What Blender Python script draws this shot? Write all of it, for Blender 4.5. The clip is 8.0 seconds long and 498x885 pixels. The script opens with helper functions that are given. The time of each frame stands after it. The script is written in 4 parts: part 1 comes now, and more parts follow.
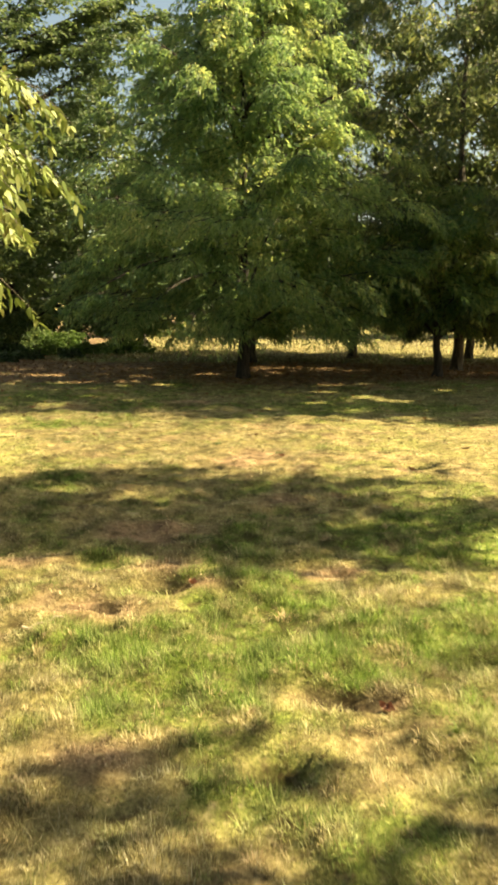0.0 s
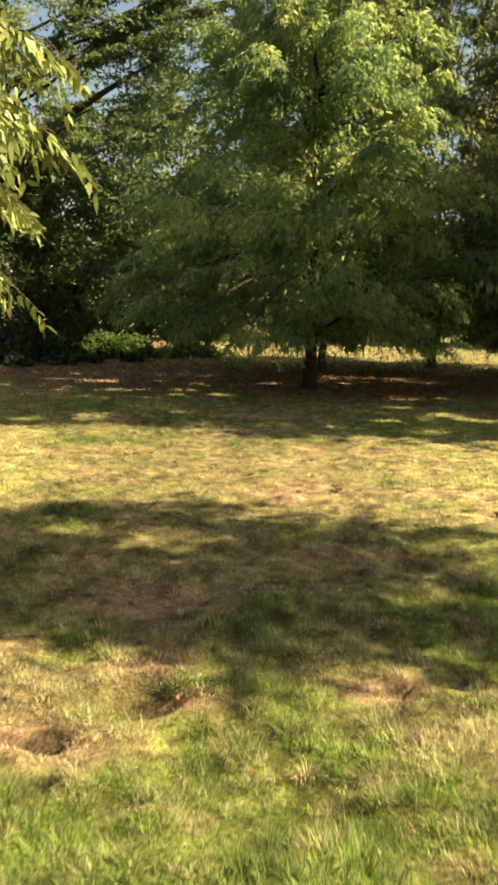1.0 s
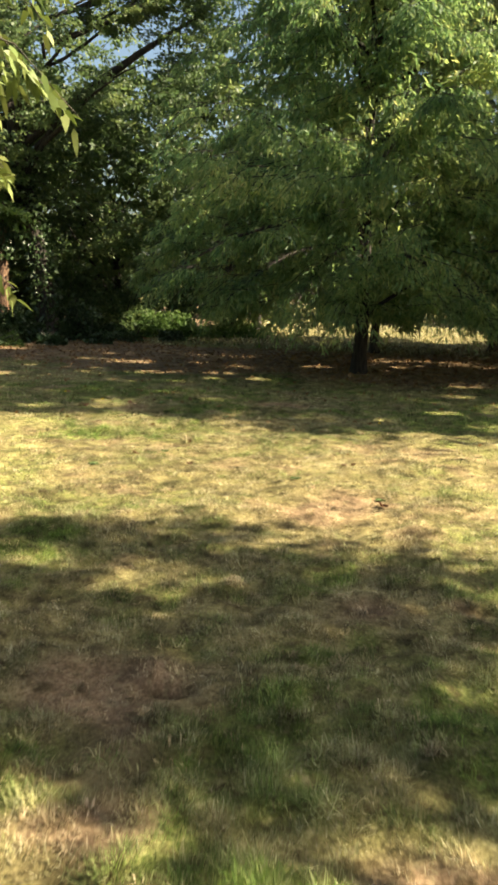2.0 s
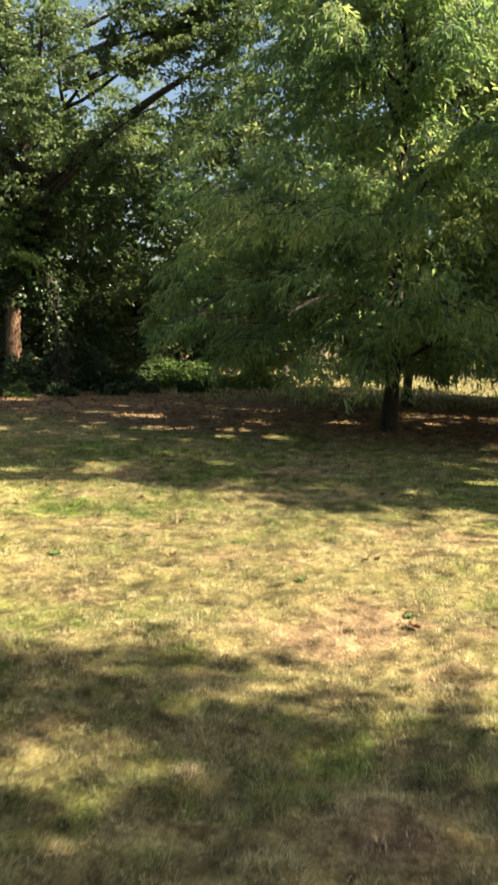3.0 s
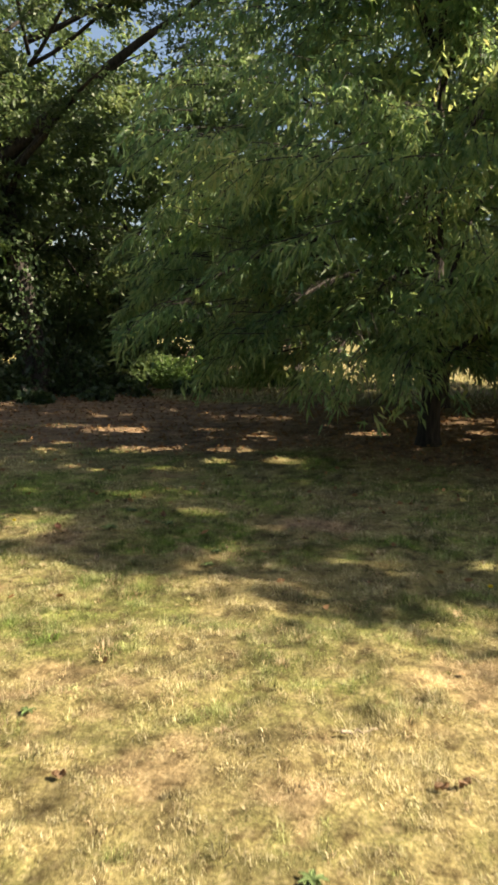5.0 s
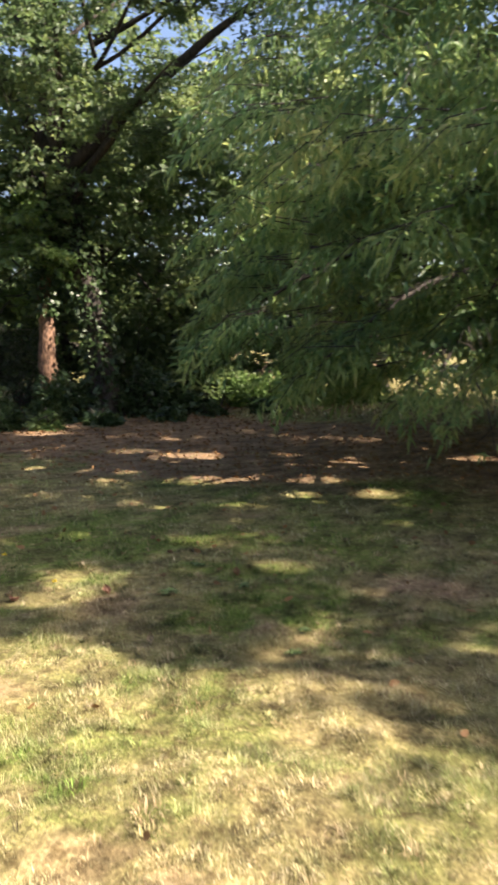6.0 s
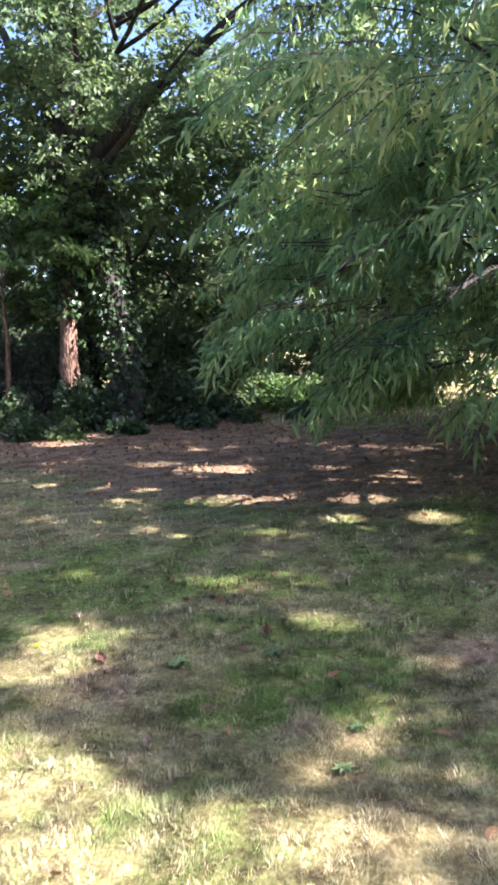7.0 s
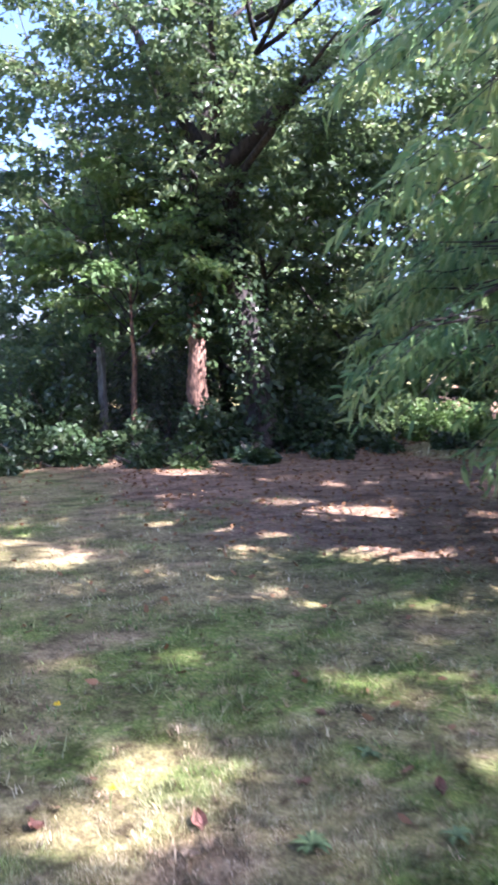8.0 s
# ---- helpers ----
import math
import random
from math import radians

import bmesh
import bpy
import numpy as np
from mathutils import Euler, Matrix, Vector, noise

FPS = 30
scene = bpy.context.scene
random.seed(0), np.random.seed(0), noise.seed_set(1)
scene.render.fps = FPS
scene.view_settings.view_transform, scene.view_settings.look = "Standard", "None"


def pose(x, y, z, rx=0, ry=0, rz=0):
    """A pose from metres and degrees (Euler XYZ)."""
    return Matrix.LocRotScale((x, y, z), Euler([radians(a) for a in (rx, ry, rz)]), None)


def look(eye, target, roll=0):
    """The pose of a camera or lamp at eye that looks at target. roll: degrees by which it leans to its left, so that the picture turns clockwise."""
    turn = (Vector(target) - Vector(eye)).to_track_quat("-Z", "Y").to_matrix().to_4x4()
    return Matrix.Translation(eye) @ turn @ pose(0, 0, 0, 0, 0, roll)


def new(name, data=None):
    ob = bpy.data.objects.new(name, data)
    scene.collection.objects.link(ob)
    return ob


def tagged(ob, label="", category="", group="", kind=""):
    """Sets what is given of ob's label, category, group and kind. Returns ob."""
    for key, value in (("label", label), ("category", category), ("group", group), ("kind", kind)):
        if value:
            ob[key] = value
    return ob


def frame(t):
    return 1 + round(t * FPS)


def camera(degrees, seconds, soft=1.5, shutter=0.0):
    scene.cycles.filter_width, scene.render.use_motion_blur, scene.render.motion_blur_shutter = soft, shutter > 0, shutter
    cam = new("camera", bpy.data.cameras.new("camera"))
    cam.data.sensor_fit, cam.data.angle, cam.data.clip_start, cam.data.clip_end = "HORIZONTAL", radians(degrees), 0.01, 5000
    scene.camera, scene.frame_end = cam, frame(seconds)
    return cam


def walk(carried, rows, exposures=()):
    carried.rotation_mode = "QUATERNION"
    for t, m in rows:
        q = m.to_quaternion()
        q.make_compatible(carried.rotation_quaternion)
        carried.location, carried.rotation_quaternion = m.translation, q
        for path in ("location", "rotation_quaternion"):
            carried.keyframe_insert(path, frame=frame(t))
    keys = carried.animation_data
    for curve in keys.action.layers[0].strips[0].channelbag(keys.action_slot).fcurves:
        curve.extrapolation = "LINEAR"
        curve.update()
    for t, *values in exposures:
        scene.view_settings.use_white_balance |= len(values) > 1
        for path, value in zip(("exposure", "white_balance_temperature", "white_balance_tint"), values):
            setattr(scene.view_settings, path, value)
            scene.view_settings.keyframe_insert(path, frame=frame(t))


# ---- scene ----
cam = camera(33.9, 8.0, soft=3.1, shutter=0.3)
METRES, EYE, TILT, LEAN, TURN = 10.067, 1.5, 0.0, 0.0, 0.0
ROWS = [
    (0.0, 0.0, 0.0, 0.0, 0.09, -9.66, -0.53),
    (0.5, 0.0058, 0.0616, 0.0018, 3.22, -9.46, -0.84),
    (1.0, 0.0197, 0.1338, -0.0012, 5.57, -9.44, -1.33),
    (1.5, 0.0228, 0.1999, -0.0035, 8.59, -10.31, -2.34),
    (2.0, 0.0255, 0.2602, -0.0048, 9.39, -11.04, -1.71),
    (2.2, 0.0251, 0.2886, -0.0022, 10.42, -10.9, -1.46),
    (3.3, 0.027, 0.435, -0.0033, 12.93, -7.12, -2.01),
    (3.5, 0.0215, 0.4676, 0.0, 14.66, -7.16, -1.72),
    (4.0, 0.0118, 0.529, -0.0004, 18.0, -8.25, -0.68),
    (4.5, 0.0062, 0.5835, -0.0015, 14.57, -9.13, -0.4),
    (4.7, 0.0012, 0.6146, 0.0016, 12.8, -8.99, -0.65),
    (5.8, -0.0324, 0.742, -0.0046, 15.91, -7.69, 0.98),
    (6.0, -0.0419, 0.7688, -0.0011, 18.27, -7.71, 0.77),
    (6.5, -0.0595, 0.821, -0.0038, 21.53, -7.04, 1.39),
    (7.0, -0.0717, 0.868, -0.0037, 20.81, -7.57, 1.65),
    (7.5, -0.0916, 0.9178, -0.0014, 24.57, -6.65, 0.29),
    (8.0, -0.1256, 0.9717, -0.0037, 30.07, -5.91, 1.24),
]
EXPOSURES = [(0.0, 2.1, 8900, 0), (1.5, 1.84, 7700, 4), (2.0, 2.0, 7000, 4), (3.5, 2.05, 6900, 7), (4.5, 1.82, 6900, 10), (6.0, 2.35, 6350, 17), (6.5, 2.7, 5850, 23), (7.0, 3.03, 5280, 25), (7.5, 3.4, 4920, 32), (8.0, 3.33, 4980, 37)]
walk(cam, [(t, pose(0, 0, EYE, TILT, LEAN, TURN) @ pose(METRES * x, METRES * y, METRES * z, 90 + pitch, roll, yaw)) for t, x, y, z, yaw, pitch, roll in ROWS], EXPOSURES)

# ---- light: late-summer sun from the right, and a clear sky ----
SUN_FROM = Vector((1.0, 0.0, 0.0))
SUN_HEIGHT = radians(42)
SUN_WAY = Vector((SUN_FROM.x * math.cos(SUN_HEIGHT), SUN_FROM.y * math.cos(SUN_HEIGHT), math.sin(SUN_HEIGHT)))
world = bpy.data.worlds.new("sky")
scene.world = world
world.use_nodes = True
wn = world.node_tree.nodes
sky = wn.new("ShaderNodeTexSky")
sky.sky_type, sky.sun_disc = "NISHITA", False
sky.sun_elevation, sky.sun_rotation = SUN_HEIGHT, math.atan2(SUN_FROM.x, SUN_FROM.y)
sky.air_density, sky.dust_density = 1.0, 3.0
world.node_tree.links.new(sky.outputs[0], wn["Background"].inputs[0])
wn["Background"].inputs[1].default_value = 0.053
sun = new("sun", bpy.data.lights.new("sun", "SUN"))
sun.data.energy, sun.data.angle, sun.data.color = 5.0, radians(0.55), (1.0, 0.88, 0.68)
sun.matrix_world = look(SUN_WAY * 60, (0, 0, 0))


# ---- materials ----
def shader(name):
    m = bpy.data.materials.new(name)
    m.use_nodes = True
    return m, m.node_tree.nodes, m.node_tree.links, m.node_tree.nodes["Principled BSDF"]


def ramp(nodes, stops):
    r = nodes.new("ShaderNodeValToRGB")
    while len(r.color_ramp.elements) < len(stops):
        r.color_ramp.elements.new(0.5)
    for e, (p, c) in zip(r.color_ramp.elements, stops):
        e.position, e.color = p, (*c, 1)
    return r


def leaf_material(name, stops, patchy, glow=0.2, rough=0.5, gloss=0.35, lit=1.25, warm=0.5):
    """A leaf: colour varies from leaf to leaf and from spray to spray; light passes through it."""
    m, n, l, b = shader(name)
    geo, noise_tex, mul, add = n.new("ShaderNodeNewGeometry"), n.new("ShaderNodeTexNoise"), n.new("ShaderNodeMath"), n.new("ShaderNodeMath")
    noise_tex.inputs["Scale"].default_value = patchy
    noise_tex.inputs["Detail"].default_value = 3
    l.new(geo.outputs["Position"], noise_tex.inputs["Vector"])
    mul.operation, mul.inputs[1].default_value = "MULTIPLY", 0.28
    l.new(geo.outputs["Random Per Island"], mul.inputs[0])
    add.operation = "MULTIPLY_ADD"
    add.inputs[1].default_value = 0.77
    l.new(noise_tex.outputs["Fac"], add.inputs[0])
    l.new(mul.outputs[0], add.inputs[2])
    r = ramp(n, stops)
    l.new(add.outputs[0], r.inputs[0])
    l.new(r.outputs[0], b.inputs["Base Color"])
    b.inputs["Roughness"].default_value = rough
    b.inputs["Specular IOR Level"].default_value = gloss
    tr, mix = n.new("ShaderNodeBsdfTranslucent"), n.new("ShaderNodeMixShader")
    hue = n.new("ShaderNodeHueSaturation")
    hue.inputs["Hue"].default_value, hue.inputs["Saturation"].default_value, hue.inputs["Value"].default_value = warm, 1.1, lit
    l.new(r.outputs[0], hue.inputs["Color"])
    l.new(hue.outputs[0], tr.inputs[0])
    mix.inputs[0].default_value = glow
    l.new(b.outputs[0], mix.inputs[1])
    l.new(tr.outputs[0], mix.inputs[2])
    l.new(mix.outputs[0], n["Material Output"].inputs[0])
    return m


def bark_material(name, dark, light, scale=9.0, stretch=0.18):
    m, n, l, b = shader(name)
    tc, mp, nz, vo = n.new("ShaderNodeTexCoord"), n.new("ShaderNodeMapping"), n.new("ShaderNodeTexNoise"), n.new("ShaderNodeTexVoronoi")
    mp.inputs["Scale"].default_value = (1, 1, stretch)
    l.new(tc.outputs["Object"], mp.inputs[0])
    for t, s in ((nz, scale), (vo, scale * 3)):
        l.new(mp.outputs[0], t.inputs["Vector"])
        t.inputs["Scale"].default_value = s
    nz.inputs["Detail"].default_value = 8
    mixed = n.new("ShaderNodeMath")
    mixed.operation = "MULTIPLY"
    l.new(nz.outputs["Fac"], mixed.inputs[0])
    l.new(vo.outputs["Distance"], mixed.inputs[1])
    r = ramp(n, [(0.08, dark), (0.42, light)])
    l.new(mixed.outputs[0], r.inputs[0])
    l.new(r.outputs[0], b.inputs["Base Color"])
    b.inputs["Roughness"].default_value = 0.92
    bump = n.new("ShaderNodeBump")
    bump.inputs["Strength"].default_value, bump.inputs["Distance"].default_value = 0.9, 0.03
    l.new(mixed.outputs[0], bump.inputs["Height"])
    l.new(bump.outputs[0], b.inputs["Normal"])
    return m


LEAF_ORCHARD = leaf_material("narrow_leaf", [(0.2, (0.026, 0.072, 0.032)), (0.45, (0.072, 0.15, 0.062)), (0.66, (0.15, 0.222, 0.09)), (0.86, (0.285, 0.305, 0.13))], 0.9, 0.54, 0.48, 0.4, 2.8, 0.435)
LEAF_GREY = leaf_material("grey_green_leaf", [(0.2, (0.03, 0.058, 0.03)), (0.5, (0.075, 0.112, 0.05)), (0.74, (0.15, 0.175, 0.072)), (0.95, (0.27, 0.27, 0.115))], 0.9, 0.45, 0.45, 0.4, 2.0, 0.465)
LEAF_TURNING = leaf_material("turning_leaf", [(0.2, (0.09, 0.14, 0.035)), (0.5, (0.16, 0.2, 0.06)), (0.72, (0.25, 0.26, 0.1)), (0.88, (0.34, 0.18, 0.09))], 1.6)
LEAF_WOOD = leaf_material("broad_leaf", [(0.2, (0.028, 0.055, 0.024)), (0.55, (0.078, 0.12, 0.05)), (0.85, (0.19, 0.225, 0.095))], 0.7, 0.44, 0.46, 0.4, 2.1, 0.48)
LEAF_IVY = leaf_material("ivy_leaf", [(0.2, (0.02, 0.042, 0.016)), (0.6, (0.045, 0.076, 0.026)), (0.9, (0.1, 0.125, 0.046))], 1.3, 0.2, 0.42, 0.45)
LEAF_BRIGHT = leaf_material("sapling_leaf", [(0.2, (0.06, 0.115, 0.03)), (0.6, (0.125, 0.19, 0.06)), (0.9, (0.23, 0.27, 0.11))], 1.0, 0.4)
LEAF_DEAD = leaf_material("fallen_leaf", [(0.2, (0.1, 0.05, 0.022)), (0.5, (0.2, 0.11, 0.05)), (0.75, (0.28, 0.165, 0.08)), (0.95, (0.38, 0.26, 0.14))], 3.0, 0.1, 0.8, 0.2)
BARK = bark_material("grey_bark", (0.022, 0.018, 0.014), (0.12, 0.098, 0.078))
BARK_RED = bark_material("red_bark", (0.04, 0.022, 0.015), (0.3, 0.17, 0.105), 11.0, 0.3)
BARK_DARK = bark_material("dark_bark", (0.012, 0.01, 0.008), (0.048, 0.037, 0.03), 7.0)
POST = bark_material("weathered_post", (0.055, 0.055, 0.045), (0.19, 0.185, 0.155), 14.0)
WIRE = shader("netting_wire")[0]
WIRE.node_tree.nodes["Principled BSDF"].inputs["Base Color"].default_value = (0.22, 0.19, 0.16, 1)
WIRE.node_tree.nodes["Principled BSDF"].inputs["Metallic"].default_value = 0.6
WIRE.node_tree.nodes["Principled BSDF"].inputs["Roughness"].default_value = 0.6


def sward_colour(n, l):
    """Grass colour from the sward attribute: r green, g bare earth, b leaf litter; with fine random change."""
    at = n.new("ShaderNodeAttribute")
    at.attribute_name = "sward"
    sep = n.new("ShaderNodeSeparateColor")
    l.new(at.outputs["Color"], sep.inputs[0])
    return at, sep


def bleached(n, l, at, colour):
    """The colour made paler or duller by the fourth channel of the sward attribute."""
    scaled = n.new("ShaderNodeVectorMath")
    scaled.operation = "SCALE"
    l.new(colour, scaled.inputs[0])
    l.new(at.outputs["Alpha"], scaled.inputs["Scale"])
    return scaled


def ground_material():
    m, n, l, b = shader("dry_lawn_ground")
    at, sep = sward_colour(n, l)
    tc = n.new("ShaderNodeTexCoord")
    fine, mid = n.new("ShaderNodeTexNoise"), n.new("ShaderNodeTexNoise")
    for t, s, d in ((fine, 75.0, 8), (mid, 5.0, 6)):
        t.inputs["Scale"].default_value, t.inputs["Detail"].default_value = s, d
        l.new(tc.outputs["Object"], t.inputs["Vector"])
    dry = ramp(n, [(0.3, (0.11, 0.088, 0.04)), (0.5, (0.205, 0.17, 0.073)), (0.7, (0.32, 0.268, 0.13))])
    green = ramp(n, [(0.3, (0.05, 0.07, 0.015)), (0.5, (0.11, 0.15, 0.03)), (0.7, (0.2, 0.22, 0.06))])
    bare = ramp(n, [(0.3, (0.14, 0.09, 0.052)), (0.5, (0.24, 0.16, 0.095)), (0.7, (0.34, 0.24, 0.15))])
    litter = ramp(n, [(0.3, (0.08, 0.05, 0.03)), (0.5, (0.18, 0.115, 0.072)), (0.7, (0.34, 0.235, 0.15))])
    for r in (dry, green, bare, litter):
        l.new(fine.outputs["Fac"], r.inputs[0])
    last = dry.outputs[0]
    for r, socket in ((green, "Red"), (bare, "Green"), (litter, "Blue")):
        mx = n.new("ShaderNodeMixRGB")
        l.new(sep.outputs[socket], mx.inputs[0])
        l.new(last, mx.inputs[1])
        l.new(r.outputs[0], mx.inputs[2])
        last = mx.outputs[0]
    clump, strand = n.new("ShaderNodeTexNoise"), n.new("ShaderNodeTexNoise")
    for t, sc, d in ((clump, 13.0, 7), (strand, 24.0, 6)):
        t.inputs["Scale"].default_value, t.inputs["Detail"].default_value, t.inputs["Roughness"].default_value = sc, d, 0.65
        l.new(tc.outputs["Object"], t.inputs["Vector"])
    for t, lo, hi, colour, most in ((clump, 0.5, 0.64, (0.07, 0.05, 0.022, 1), 0.85), (strand, 0.54, 0.68, (0.44, 0.36, 0.2, 1), 0.5)):
        span, mixed = n.new("ShaderNodeMapRange"), n.new("ShaderNodeMixRGB")
        span.inputs["From Min"].default_value, span.inputs["From Max"].default_value, span.inputs["To Max"].default_value = lo, hi, most
        l.new(t.outputs["Fac"], span.inputs["Value"])
        l.new(span.outputs[0], mixed.inputs[0])
        l.new(last, mixed.inputs[1])
        mixed.inputs[2].default_value = colour
        last = mixed.outputs[0]
    over = n.new("ShaderNodeMixRGB")
    over.blend_type, over.inputs[0].default_value = "OVERLAY", 0.5
    l.new(last, over.inputs[1])
    l.new(mid.outputs["Fac"], over.inputs[2])
    l.new(bleached(n, l, at, over.outputs[0]).outputs[0], b.inputs["Base Color"])
    b.inputs["Roughness"].default_value = 0.95
    b.inputs["Specular IOR Level"].default_value = 0.1
    bump = n.new("ShaderNodeBump")
    bump.inputs["Strength"].default_value, bump.inputs["Distance"].default_value = 0.6, 0.05
    l.new(clump.outputs["Fac"], bump.inputs["Height"])
    l.new(bump.outputs[0], b.inputs["Normal"])
    return m


def blade_material():
    m, n, l, b = shader("grass_blade")
    at, sep = sward_colour(n, l)
    geo = n.new("ShaderNodeNewGeometry")
    dry = ramp(n, [(0.0, (0.12, 0.1, 0.045)), (0.35, (0.31, 0.265, 0.13)), (0.75, (0.47, 0.405, 0.23)), (1.0, (0.64, 0.58, 0.4))])
    green = ramp(n, [(0.0, (0.05, 0.088, 0.016)), (0.5, (0.125, 0.215, 0.036)), (1.0, (0.24, 0.33, 0.08))])
    for r in (dry, green):
        l.new(geo.outputs["Random Per Island"], r.inputs[0])
    mx = n.new("ShaderNodeMixRGB")
    l.new(sep.outputs["Red"], mx.inputs[0])
    l.new(dry.outputs[0], mx.inputs[1])
    l.new(green.outputs[0], mx.inputs[2])
    worn, blush = n.new("ShaderNodeMixRGB"), ramp(n, [(0.0, (0.22, 0.145, 0.08)), (0.5, (0.42, 0.31, 0.19)), (1.0, (0.58, 0.47, 0.32))])
    l.new(geo.outputs["Random Per Island"], blush.inputs[0])
    l.new(sep.outputs["Green"], worn.inputs[0])
    l.new(mx.outputs[0], worn.inputs[1])
    l.new(blush.outputs[0], worn.inputs[2])
    # dark mix for dead tufts and for the shade painted between cushions
    dead_shade, dead = n.new("ShaderNodeMixRGB"), ramp(n, [(0.0, (0.045, 0.034, 0.016)), (1.0, (0.12, 0.09, 0.043))])
    l.new(geo.outputs["Random Per Island"], dead.inputs[0])
    l.new(sep.outputs["Blue"], dead_shade.inputs[0])
    l.new(worn.outputs[0], dead_shade.inputs[1])
    l.new(dead.outputs[0], dead_shade.inputs[2])
    mx = bleached(n, l, at, dead_shade.outputs[0])
    l.new(mx.outputs[0], b.inputs["Base Color"])
    b.inputs["Roughness"].default_value, b.inputs["Specular IOR Level"].default_value = 0.6, 0.25
    tr, mix = n.new("ShaderNodeBsdfTranslucent"), n.new("ShaderNodeMixShader")
    l.new(mx.outputs[0], tr.inputs[0])
    mix.inputs[0].default_value = 0.35
    l.new(b.outputs[0], mix.inputs[1])
    l.new(tr.outputs[0], mix.inputs[2])
    l.new(mix.outputs[0], n["Material Output"].inputs[0])
    return m


GROUND = ground_material()
BLADE = blade_material()


# ---- mesh tools ----
def np_mesh(name, verts, faces, material, smooth=False, sward=None):
    """A mesh from a vertex array and a list of index arrays, each of faces with one count of corners."""
    me = bpy.data.meshes.new(name)
    faces = [f for f in faces if len(f)]
    me.vertices.add(len(verts))
    me.vertices.foreach_set("co", np.ascontiguousarray(verts, dtype=np.float32).ravel())
    loops = np.concatenate([f.ravel() for f in faces]).astype(np.int32)
    counts = np.concatenate([np.full(len(f), f.shape[1]) for f in faces]).astype(np.int32)
    me.loops.add(len(loops))
    me.loops.foreach_set("vertex_index", loops)
    me.polygons.add(len(counts))
    me.polygons.foreach_set("loop_start", np.concatenate([[0], np.cumsum(counts)[:-1]]).astype(np.int32))
    if smooth:
        me.polygons.foreach_set("use_smooth", np.ones(len(counts), dtype=bool))
    me.update(calc_edges=True)
    if sward is not None:
        colour = me.attributes.new("sward", "FLOAT_COLOR", "POINT")
        colour.data.foreach_set("color", np.ascontiguousarray(sward, dtype=np.float32).ravel())
    me.materials.append(material)
    return me


def child(name, mesh, parent, label="", kind=""):
    ob = new(name, mesh)
    ob.parent = parent
    return tagged(ob, label, kind=kind)


def tube(points, radii, sides=8):
    """Vertices and faces of a tapered tube along points."""
    points, radii = np.asarray(points, float), np.asarray(radii, float)
    way = np.gradient(points, axis=0)
    way /= np.linalg.norm(way, axis=1)[:, None] + 1e-9
    ref = np.where(np.abs(way[:, 2:3]) > 0.9, [[1.0, 0, 0]], [[0, 0, 1.0]])
    u = np.cross(way, ref)
    u /= np.linalg.norm(u, axis=1)[:, None] + 1e-9
    v = np.cross(way, u)
    a = np.arange(sides) / sides * 2 * math.pi
    ring = points[:, None] + radii[:, None, None] * (np.cos(a)[None, :, None] * u[:, None] + np.sin(a)[None, :, None] * v[:, None])
    k, s = np.meshgrid(np.arange(len(points) - 1), np.arange(sides), indexing="ij")
    i, j = k * sides, (s + 1) % sides
    quads = np.stack([i + s, i + j, i + sides + j, i + sides + s], -1).reshape(-1, 4)
    return ring.reshape(-1, 3), quads


def joined(pieces):
    verts, faces, start = [], [], 0
    for v, f in pieces:
        verts.append(v)
        faces.append(f + start)
        start += len(v)
    return np.concatenate(verts), np.concatenate(faces)


def unit(a):
    return a / (np.linalg.norm(a, axis=-1, keepdims=True) + 1e-9)


def leaves(rng, at, way, length, width, curl=0.25, fine=True):
    """One folded leaf at each place: six corners with a drooping tip, or four corners where it stays far off."""
    n = len(at)
    way = unit(way)
    side = unit(np.cross(way, unit(rng.normal(size=(n, 3)) + np.array([0, 0, 0.6]))))
    up = np.cross(side, way)
    size = length * rng.uniform(0.6, 1.25, (n, 1))
    wide = width * rng.uniform(0.7, 1.2, (n, 1))
    drop = np.array([0, 0, -1.0]) * size * curl
    if not fine:
        v = np.stack([at, at + way * size * 0.45 + side * wide * 0.5 + up * wide * 0.15, at + way * size + drop, at + way * size * 0.45 - side * wide * 0.5 + up * wide * 0.15], 1)
        i = np.arange(n)[:, None] * 4
        return v.reshape(-1, 3), [np.concatenate([i + [0, 1, 2], i + [0, 2, 3]])]
    a, c = at + way * size * 0.28 + up * wide * 0.12 + drop * 0.05, at + way * size * 0.68 + drop * 0.4
    v = np.stack([at, a + side * wide * 0.46, a - side * wide * 0.46, c + side * wide * 0.36, c - side * wide * 0.36, at + way * size + drop], 1)
    i = np.arange(n)[:, None] * 6
    return v.reshape(-1, 3), [np.concatenate([i + [0, 2, 1], i + [3, 4, 5]]), i + [1, 2, 4, 3]]


def wander(rng, n, amount):
    w = np.cumsum(rng.normal(scale=amount, size=(n, 2)), axis=0)
    return w - w[0]


